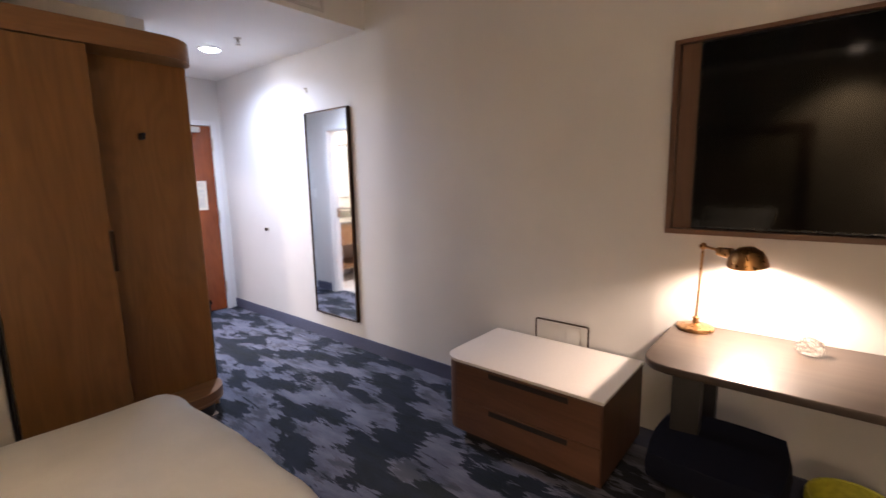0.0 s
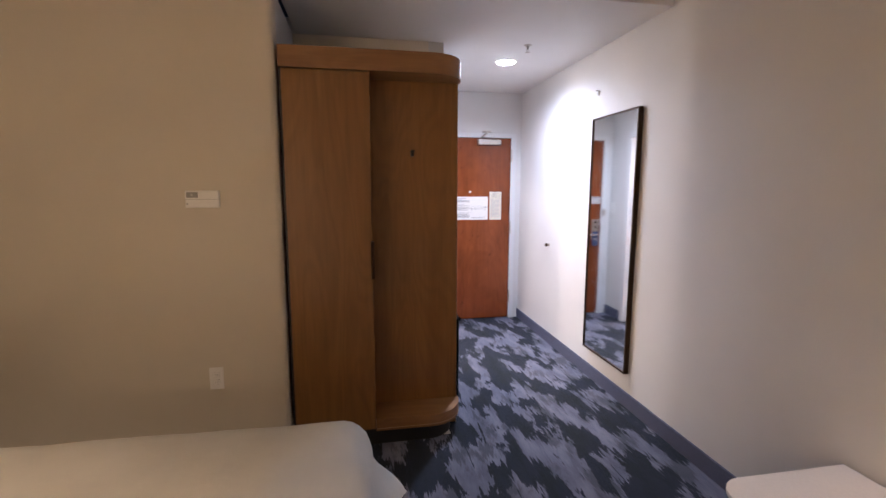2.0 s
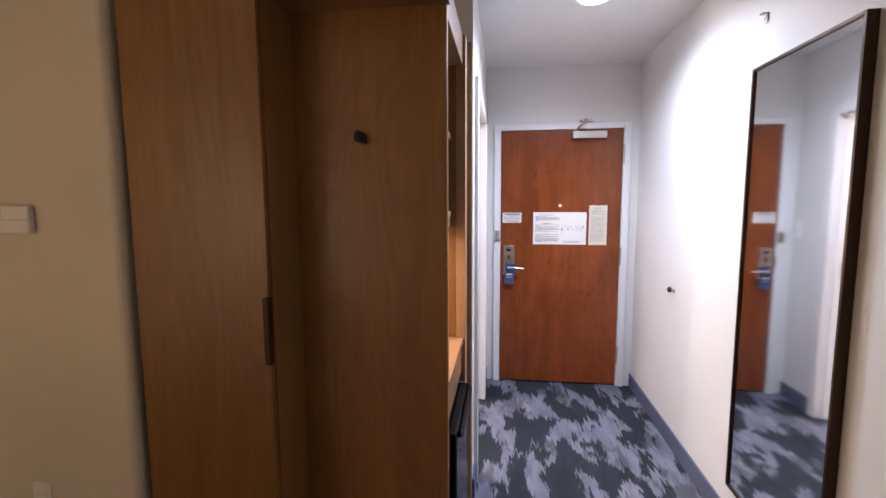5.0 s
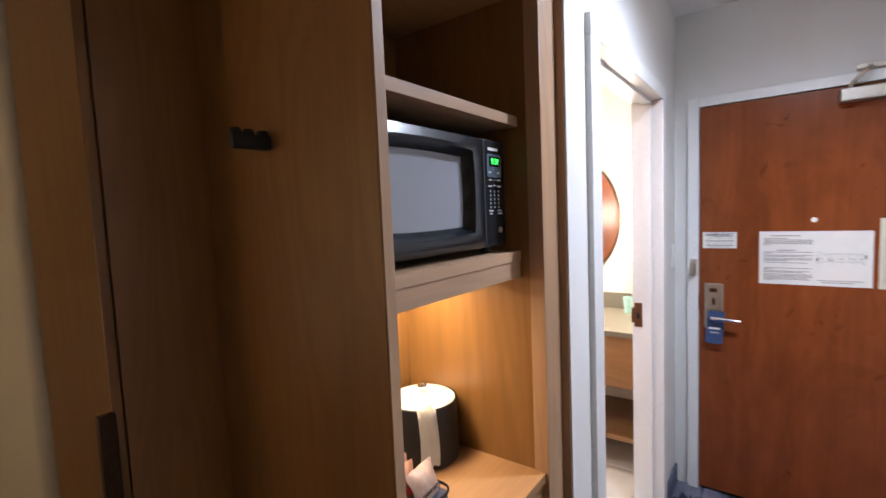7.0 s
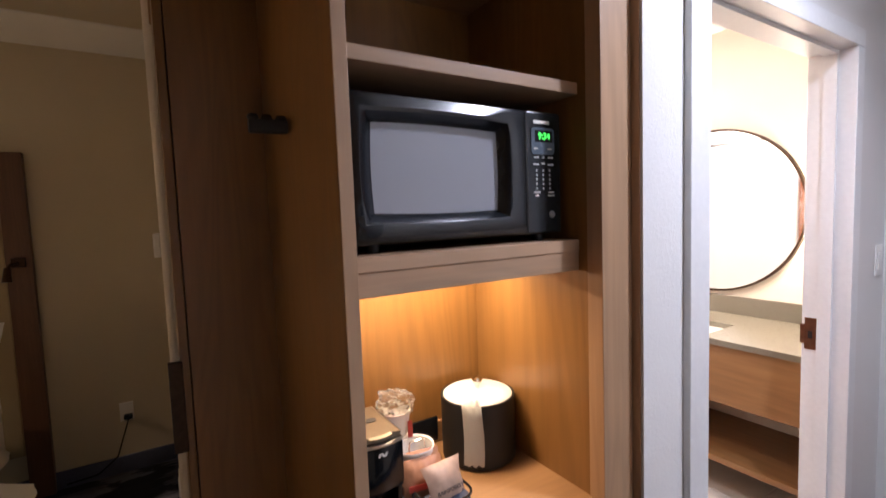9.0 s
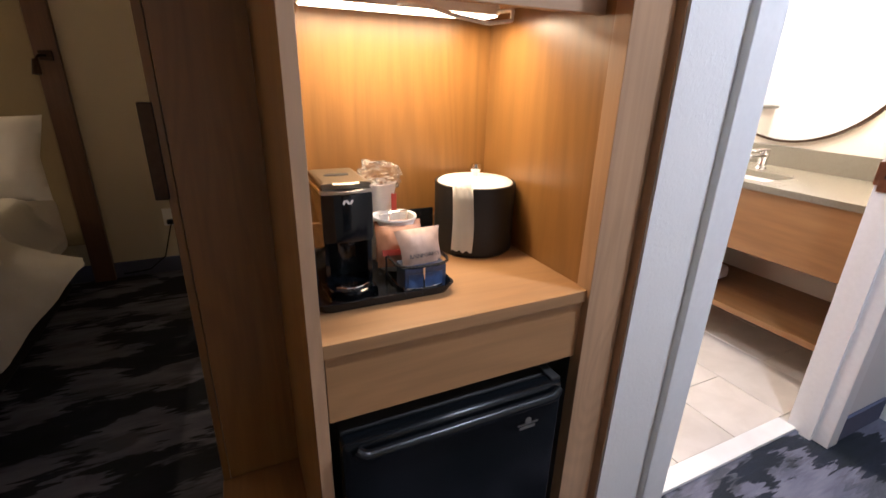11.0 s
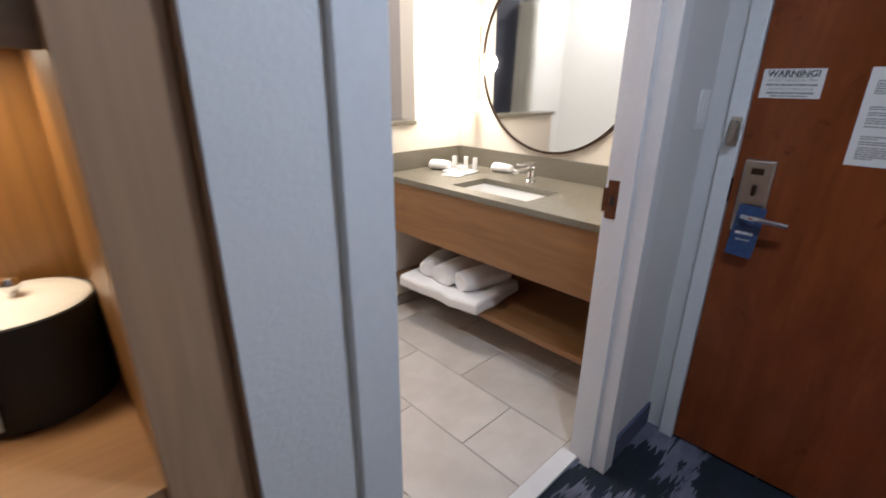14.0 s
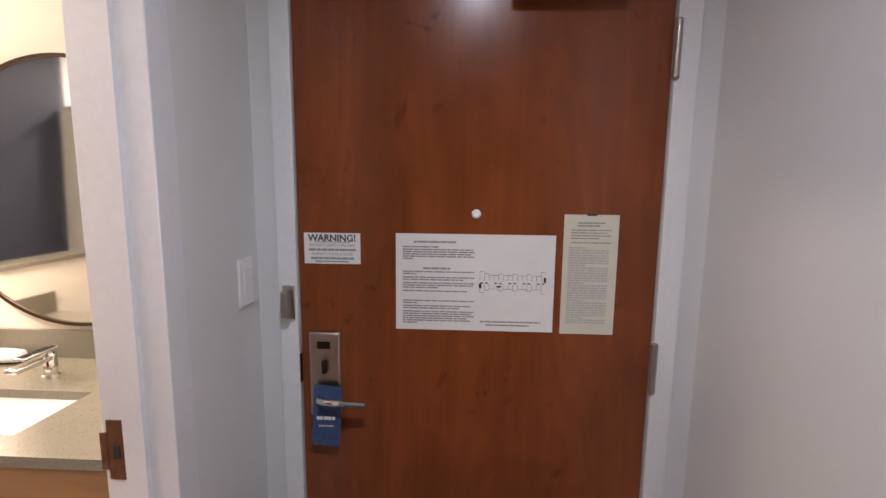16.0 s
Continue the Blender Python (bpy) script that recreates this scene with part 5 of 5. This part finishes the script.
# bedside light is inferred; this globe lamp is an assumed source
bl = empty("assumed_table_lamp", "assumed lit brass table lamp with a globe, unseen", "table lamp", at=(-3.62, -5.81, 0.60))
part("base", lathe([(0, 0), (0.08, 0), (0.08, 0.015), (0.02, 0.03), (0.015, 0.60), (0.03, 0.62), (0, 0.62)], (-3.62, -5.81, 0.60), 24), BRASS, bl)
part("globe", ball((-3.62, -5.81, 1.28), 0.14, seg=32), GLOBE, bl, "glowing frosted globe")
ob = empty("power_outlet", "white power outlet with a black plug", "power outlet", at=(-3.9, -2.69, 0.36))
part("plate", box(-3.9, -3.894, -2.725, -2.655, 0.32, 0.435, 0.003), WHITE, ob)
part("plug", box(-3.894, -3.86, -2.705, -2.66, 0.335, 0.365, 0.006), BLACK, ob)
part("cord", wire([(-3.862, -2.68, 0.345), (-3.86, -2.70, 0.28), (-3.868, -2.75, 0.12), (-3.87, -2.85, 0.04), (-3.87, -3.0, 0.03)], 0.004), BLACK, ob)

# ---- bathroom ----
pw = tagged(new("wall_pony"), "cream half wall beside the toilet", "wall", kind="structure")
part("wall_core", box(-2.82, -2.70, -0.667, 0.05, 0, 1.118), BATHWALL, pw)
part("cap", box(-2.835, -2.685, -0.679, 0.05, 1.118, 1.14, 0.002), GREYQUARTZ, pw, "dark stone cap")
tl_base = plain("tile_base", (0.36, 0.33, 0.29), 0.4, speck=0.1, scale=12)
structure("baseboard", box(-2.70, -2.69, -0.667, 0.41, 0, 0.075, 0.002), tl_base, "grey tile skirting on the half wall", "baseboard")
structure("baseboard", box(-2.82, -2.69, -0.678, -0.668, 0, 0.075, 0.002), tl_base, "grey tile skirting on the half wall end", "baseboard")
structure("baseboard", box(-2.69, -1.285, 0.40, 0.41, 0, 0.075, 0.002), tl_base, "grey tile skirting under the vanity", "baseboard")
structure("threshold", box(-1.318, -1.25, -1.31, -0.388, -0.01, 0.012, 0.003), MARBLE, "white marble threshold", "threshold")

va = empty("vanity", "wall-hung wood vanity with an open shelf", "vanity", at=(-2.0, 0.1, 0))
part("apron", box(-2.697, -1.272, -0.195, -0.172, 0.552, 0.838, 0.002), OAKX, va)
part("end_panel", box(-2.697, -2.68, -0.172, 0.408, 0.552, 0.838), OAKX, va)
part("bottom", box(-2.68, -1.272, -0.172, 0.408, 0.552, 0.57), OAKX, va)
part("shelf", box(-2.697, -1.272, -0.13, 0.408, 0.215, 0.245, 0.002), OAKX, va, "open towel shelf")
cn = empty("vanity_counter", "grey stone vanity counter with splash", "counter", at=(-2.0, 0.1, 0.84))
SX0, SX1, SY0, SY1 = -2.222, -1.765, -0.118, 0.13
bm = bmesh.new()
rings = [[bm.verts.new((x, y, z)) for x, y in ((x0, y0), (x1, y0), (x1, y1), (x0, y1))]
         for x0, x1, y0, y1, z in ((-2.698, -1.272, -0.205, 0.40, 0.838), (-2.698, -1.272, -0.205, 0.40, 0.866), (SX0, SX1, SY0, SY1, 0.866), (SX0, SX1, SY0, SY1, 0.838))]
for p, q in zip(rings, rings[1:] + rings[:1]):
    for k in range(4):
        bm.faces.new((p[k], p[(k + 1) % 4], q[(k + 1) % 4], q[k]))
part("slab", bm, GREYQUARTZ, cn, smooth=None)
part("backsplash", box(-2.69, -1.272, 0.392, 0.409, 0.866, 0.972, 0.0015), GREYQUARTZ, cn)
part("side_splash", box(-2.699, -2.682, -0.205, 0.392, 0.866, 0.972, 0.0015), GREYQUARTZ, cn)
sk = empty("sink", "white porcelain undermount sink", "sink", at=(-2.0, 0.01, 0.72))
own = bmesh.new()
ls = []
for d, z in ((-0.012, 0.838), (-0.004, 0.836), (0.012, 0.76), (0.04, 0.715), (0.10, 0.708)):
    ls.append([own.verts.new((x, y, z)) for x, y in round_rect(SX0 + d, SX1 - d, SY0 + d, SY1 - d, 0.03, 5)])
for p, q in zip(ls, ls[1:]):
    for i in range(len(p)):
        j = (i + 1) % len(p)
        own.faces.new((p[i], p[j], q[j], q[i]))
own.faces.new(ls[-1])
part("basin", own, PORCELAIN, sk, smooth=50)
part("drain", lathe([(0, 0.709), (0.022, 0.711), (0.024, 0.708)], (-2.005, 0.012, 0), 20), CHROME, sk)
fa = empty("faucet", "chrome single-lever faucet behind the sink", "faucet", at=(-2.0, 0.22, 0.866))
part("body", lathe([(0, 0), (0.027, 0), (0.026, 0.006), (0.021, 0.01), (0.021, 0.075), (0.018, 0.08), (0, 0.08)], (-2.0, 0.235, 0.866), 24), CHROME, fa)
part("spout", box(-2.02, -1.98, 0.10, 0.25, 0.925, 0.943, 0.006, 3), CHROME, fa)
part("lever", box(-2.02, -1.98, 0.13, 0.255, 0.958, 0.967, 0.004, 3), CHROME, fa)
part("neck", tube((-2.0, 0.235, 0.94), (-2.0, 0.235, 0.962), 0.013), CHROME, fa)

bmir = empty("vanity_mirror", "large round mirror in a thin bronze frame", "mirror", at=(-2.02, 0.41, 1.0))
part("glass", lathe([(0, -0.020), (0.470, -0.020), (0.470, -0.004), (0, -0.004)], (-2.02, 0.41, 1.473), 72, axis="y"), MIRROR, bmir, "clear mirror glass")
part("frame", lathe([(0.468, -0.026), (0.480, -0.026), (0.480, 0.0), (0.468, 0.0), (0.468, -0.026)], (-2.02, 0.41, 1.473), 72, axis="y"), BRONZE, bmir)
for x in (-2.545, -1.495):
    sc = empty("wall_sconce", "lit vertical bar sconce beside the mirror", "wall light", "vanity sconces", at=(x, 0.41, 1.2))
    part("back_plate", box(x - 0.012, x + 0.012, 0.385, 0.41, 1.25, 1.65, 0.003), WHITE, sc)
    part("glass_tube", tube((x, 0.36, 1.19), (x, 0.36, 1.70), 0.026, seg=24), BARLENS, sc, "glowing frosted tube")
    part("end_cap", tube((x, 0.36, 1.183), (x, 0.36, 1.19), 0.027, seg=24), BRONZE, sc)
    part("end_cap", tube((x, 0.36, 1.70), (x, 0.36, 1.707), 0.027, seg=24), BRONZE, sc)


def folded_towel(c, sx, sy, sz, rz, label, seed, layers=2):
    ob = empty("towel", label, "towel", "bath towels", at=c)
    for k in range(layers):
        own = box(-sx / 2, sx / 2, -sy / 2, sy / 2, 0, sz / layers * 0.97, min(sz / layers * 0.45, 0.02), 3)
        bmesh.ops.subdivide_edges(own, edges=[e for e in own.edges if e.calc_length() > 0.08], cuts=6, use_grid_fill=True)
        for v in own.verts:
            q = noise.noise(Vector((v.co.x * 9 + seed, v.co.y * 9, k)))
            v.co += Vector((0.022 * q, 0.026 * noise.noise(v.co * 6 + Vector((seed, 0, k))), 0.014 * q if v.co.z > 0.005 else 0))
            v.co.z += sz / layers * k
        bmesh.ops.transform(own, matrix=Matrix.Translation(c) @ pose(0, 0, 0, 0, 0, rz), verts=own.verts)
        part("fold", own, TOWEL, ob, smooth=70)
    return ob


def rolled(c, r, w, rz, label):
    ob = empty("washcloth", label, "washcloth", "washcloths", at=c)
    own = lathe([(0, -w / 2), (r * 0.7, -w / 2), (r, -w / 2 + 0.01), (r * 1.03, 0), (r, w / 2 - 0.01), (r * 0.7, w / 2), (0, w / 2)], (0, 0, 0), 20, axis="x")
    for v in own.verts:
        v.co.z *= 0.72
        v.co += 0.006 * Vector((noise.noise(v.co * 20), noise.noise(v.co * 23), noise.noise(v.co * 18)))
    low = min(v.co.z for v in own.verts)
    bmesh.ops.transform(own, matrix=Matrix.Translation((c[0], c[1], c[2] - low)) @ pose(0, 0, 0, 0, 0, rz), verts=own.verts)
    part("roll", own, TOWEL, ob, smooth=70)


def towel_roll(c, r, w, rz, label, seed):
    """Soft bath towel rolled up, its ends dimpled."""
    ob = empty("towel", label, "towel", "bath towels", at=c)
    own = lathe([(0, -w * 0.44), (r * 0.35, -w * 0.46), (r * 0.75, -w * 0.5), (r * 0.97, -w * 0.46), (r, -w * 0.3), (r * 1.02, 0), (r, w * 0.3), (r * 0.97, w * 0.46), (r * 0.75, w * 0.5), (r * 0.35, w * 0.46), (0, w * 0.44)], (0, 0, 0), 28, axis="y")
    for v in own.verts:
        v.co.z *= 0.74
        v.co += 0.012 * Vector((noise.noise(v.co * 14 + Vector((seed, 0, 0))), 0.4 * noise.noise(v.co * 12 + Vector((0, seed, 0))), noise.noise(v.co * 13 + Vector((0, 0, seed)))))
    low = min(v.co.z for v in own.verts)
    bmesh.ops.transform(own, matrix=Matrix.Translation((c[0], c[1], c[2] - low - 0.006)) @ pose(0, 0, 0, 0, 0, rz), verts=own.verts)
    part("roll", own, TOWEL, ob, smooth=70)


folded_towel((-2.26, -0.02, 0.245), 0.56, 0.40, 0.075, 5, "folded white bath towels on the vanity shelf", 1.0, 1)
towel_roll((-2.42, 0.02, 0.312), 0.070, 0.33, 14, "rolled white bath towel on the folded stack", 2.0)
towel_roll((-2.265, 0.01, 0.312), 0.074, 0.34, 3, "rolled white bath towel on the folded stack", 5.0)
towel_roll((-2.105, 0.02, 0.312), 0.068, 0.33, -7, "rolled white bath towel on the folded stack", 8.0)
rolled((-2.57, 0.13, 0.866), 0.038, 0.13, 25, "rolled white washcloth on the counter")
rolled((-2.27, 0.335, 0.866), 0.034, 0.13, 6, "rolled white washcloth beside the faucet")
at = empty("amenity_tray", "white card tray for toiletries on the counter", "tray", at=(-2.45, 0.17, 0.866))
part("dish", prism(round_rect(-0.09, 0.09, -0.07, 0.06, 0.02, 4), 0, 0.008, 0.002, m=Matrix.Translation((-2.44, 0.17, 0.866)) @ pose(0, 0, 0, 0, 0, 14)), WHITE, at)
part("card", box(-0.06, 0.05, -0.05, 0.05, 0, 0.003, bm=None), PAPER, at).matrix_basis = Matrix.Translation((-2.39, 0.07, 0.867)) @ pose(0, 0, 0, 0, 0, 20)
part("soap_box", box(-2.46, -2.40, 0.15, 0.19, 0.874, 0.90, 0.003), WHITE, at)
for x, y in ((-2.515, 0.19), (-2.455, 0.225), (-2.385, 0.225)):
    bt = empty("toiletry_bottle", "small white toiletry tube standing upright", "bottle", "toiletries", at=(x, y, 0.8745))
    part("tube", box(x - 0.013, x + 0.013, y - 0.008, y + 0.008, 0.886, 0.946, 0.004, 3), WHITE, bt)
    part("cap", tube((x, y, 0.8745), (x, y, 0.888), 0.011, seg=16), WHITE, bt)
gl = empty("tumbler", "pale green tumbler on the vanity counter", "tumbler", at=(-1.50, 0.30, 0.866))
AQUA = plain("aqua_plastic", (0.35, 0.58, 0.52), 0.2, speck=0.05)
part("cup", lathe([(0, 0), (0.03, 0), (0.038, 0.10), (0.036, 0.10), (0.028, 0.004), (0, 0.004)], (-1.47, 0.30, 0.866), 24), AQUA, gl)

to = empty("toilet", "white porcelain toilet behind the half wall", "toilet", at=(-3.2, -0.3, 0))
TX, TY = -3.25, -0.45


def oval(cx, cy, rx, ry, n=28):
    return [(cx + rx * math.cos(2 * math.pi * i / n), cy + ry * math.sin(2 * math.pi * i / n)) for i in range(n)]


own = bmesh.new()
ls = []
for rx, ry, cy, z in ((0.11, 0.20, TY + 0.05, 0.0), (0.10, 0.19, TY + 0.05, 0.10), (0.12, 0.20, TY + 0.03, 0.22), (0.18, 0.26, TY, 0.40), (0.185, 0.27, TY, 0.435), (0.13, 0.20, TY - 0.01, 0.435), (0.10, 0.15, TY - 0.01, 0.30), (0.03, 0.04, TY, 0.22)):
    ls.append([own.verts.new((x, y, z)) for x, y in oval(TX, cy, rx, ry)])
for p, q in zip(ls, ls[1:]):
    for i in range(len(p)):
        j = (i + 1) % len(p)
        own.faces.new((p[i], p[j], q[j], q[i]))
own.faces.new(ls[-1])
part("bowl", own, PORCELAIN, to, smooth=50)
own = bmesh.new()
a, b, c, d = (oval(TX, TY, 0.188, 0.272), oval(TX, TY - 0.01, 0.12, 0.19), oval(TX, TY, 0.188, 0.272), oval(TX, TY - 0.01, 0.12, 0.19))
va_ = [[own.verts.new((x, y, z)) for x, y in pts] for pts, z in ((a, 0.437), (c, 0.455), (d, 0.458), (b, 0.437))]
for p, q in zip(va_, va_[1:] + va_[:1]):
    for i in range(len(p)):
        j = (i + 1) % len(p)
        own.faces.new((p[i], p[j], q[j], q[i]))
part("seat", own, PORCELAIN, to, smooth=50)
part("tank", box(TX - 0.22, TX + 0.22, -0.13, 0.045, 0.40, 0.76, 0.02, 3), PORCELAIN, to)
part("tank_lid", box(TX - 0.23, TX + 0.23, -0.14, 0.048, 0.76, 0.79, 0.008, 3), PORCELAIN, to)
part("flush_lever", wire([(TX - 0.17, -0.13, 0.70), (TX - 0.17, -0.15, 0.70), (TX - 0.10, -0.155, 0.695)], 0.006), CHROME, to)

tub = empty("bathtub", "white alcove bathtub behind a curtain", "bathtub", at=(-3.0, -1.9, 0))
bm = box(BX0 + 0.002, -2.275, -1.52, -1.45, 0, 0.50, 0.01)
part("apron", bm, PORCELAIN, tub)
part("floor_pan", box(BX0 + 0.002, -2.275, -2.245, -1.52, 0, 0.12), PORCELAIN, tub)
part("rim", box(BX0 + 0.002, -2.275, -2.245, -2.18, 0.12, 0.50, 0.01), PORCELAIN, tub)
part("rim_end", box(-2.36, -2.275, -2.18, -1.52, 0.12, 0.50, 0.01), PORCELAIN, tub)
# assumed fitting for the tub fill, itself out of view
dl = empty("tub_fill_light", "added round recessed light that brightens the tub", "downlight", at=(-2.95, -1.85, CEIL))
part("trim_ring", lathe([(0.062, 0), (0.08, 0), (0.078, -0.005), (0.064, -0.006), (0.062, 0)], (-2.95, -1.85, CEIL)), WHITE, dl)
part("lens", lathe([(0, -0.003), (0.061, -0.003), (0.061, 0), (0, 0)], (-2.95, -1.85, CEIL)), BULB, dl, "glowing lens")
sr = empty("shower_rod", "dark curved shower curtain rod", "shower rod", at=(-3.0, -1.4, 2.1))
part("rod", wire([(BX0, -1.45, 2.08), (-3.4, -1.38, 2.08), (-3.0, -1.35, 2.08), (-2.6, -1.38, 2.08), (-2.27, -1.45, 2.08)], 0.012), BRONZE, sr)
sc = empty("shower_curtain", "gathered white shower curtain", "curtain", at=(-3.55, -1.38, 0.2))
own = bmesh.new()
pts = [(-3.625 + 0.0032 * i, -1.40 + 0.03 * math.sin(i * 0.95) + 0.01 * math.sin(i * 0.31)) for i in range(66)]
lo = [[own.verts.new((-3.63 + (x + 3.63) * (1.25 - 0.35 * k / 10), y + 0.10 * (1 - k / 10) + 0.02 * (1 - k / 10) * math.sin(x * 40), 0.18 + 1.88 * k / 10)) for x, y in pts] for k in range(11)]
for p, q in zip(lo, lo[1:]):
    for i in range(len(p) - 1):
        own.faces.new((p[i], p[i + 1], q[i + 1], q[i]))
bmesh.ops.solidify(own, geom=own.faces[:], thickness=0.003)
part("cloth", own, CURTAIN, sc, smooth=70)

bd = tagged(new("door_2"), "open reddish wood bathroom door", "door", kind="structure")
part("leaf", box(-2.185, -1.288, -1.302, -1.257, 0.014, 2.010, 0.002), DOORWOOD, bd)
for z in (1.84, 1.05, 0.28):
    part("hinge", tube((-1.284, -1.292, z - 0.05), (-1.284, -1.292, z + 0.05), 0.008, seg=12), NICKEL, bd, "brushed nickel hinge")
part("lever", wire([(-2.12, -1.257, 0.98), (-2.12, -1.212, 0.98), (-2.01, -1.207, 0.975)], 0.009, seg=12), NICKEL, bd)
# assumed fitting for the bathroom fill, never in view
ob = empty("bath_fill_light", "added round ceiling light, unseen, that fills the bathroom", "ceiling light", at=(-2.40, -0.62, CEIL))
part("rim", lathe([(0.15, 0), (0.165, 0), (0.16, -0.015), (0.15, -0.015), (0.15, 0)], (-2.40, -0.62, CEIL)), WHITE, ob)
part("diffuser", lathe([(0, -0.01), (0.149, -0.01), (0.149, 0), (0, 0)], (-2.40, -0.62, CEIL)), BARLENS, ob, "glowing diffuser")

# ---- bathroom floor tiles ----
def slab(w, d):
    return to_mesh("tile", box(-w / 2, w / 2, -d / 2, d / 2, 0, 0.007, 0.0015, 1), TILE)


floor_ob = bpy.data.objects["bath_floor"]
TW, TD, J = 0.62, 0.31, 0.0035
cuts = {}
row = 0
y = -0.66 - TD * 5
while y < 0.40:
    off = -1.60 if round((y + 0.66) / TD) % 2 == 0 else -1.91
    x = off + TW * 1
    while x > BX0:
        a, b = max(x - TW, BX0), min(x, -1.318)
        c, d = max(y, -1.53), min(y + TD, 0.41)
        x -= TW
        if b - a < 0.02 or d - c < 0.02:
            continue
        key = (round(b - a, 3), round(d - c, 3))
        if key not in cuts:
            cuts[key] = slab(key[0] - J, key[1] - J)
        t = new("tile", cuts[key])
        t.parent = floor_ob
        t.location = ((a + b) / 2, (c + d) / 2, 0.0)
    y += TD
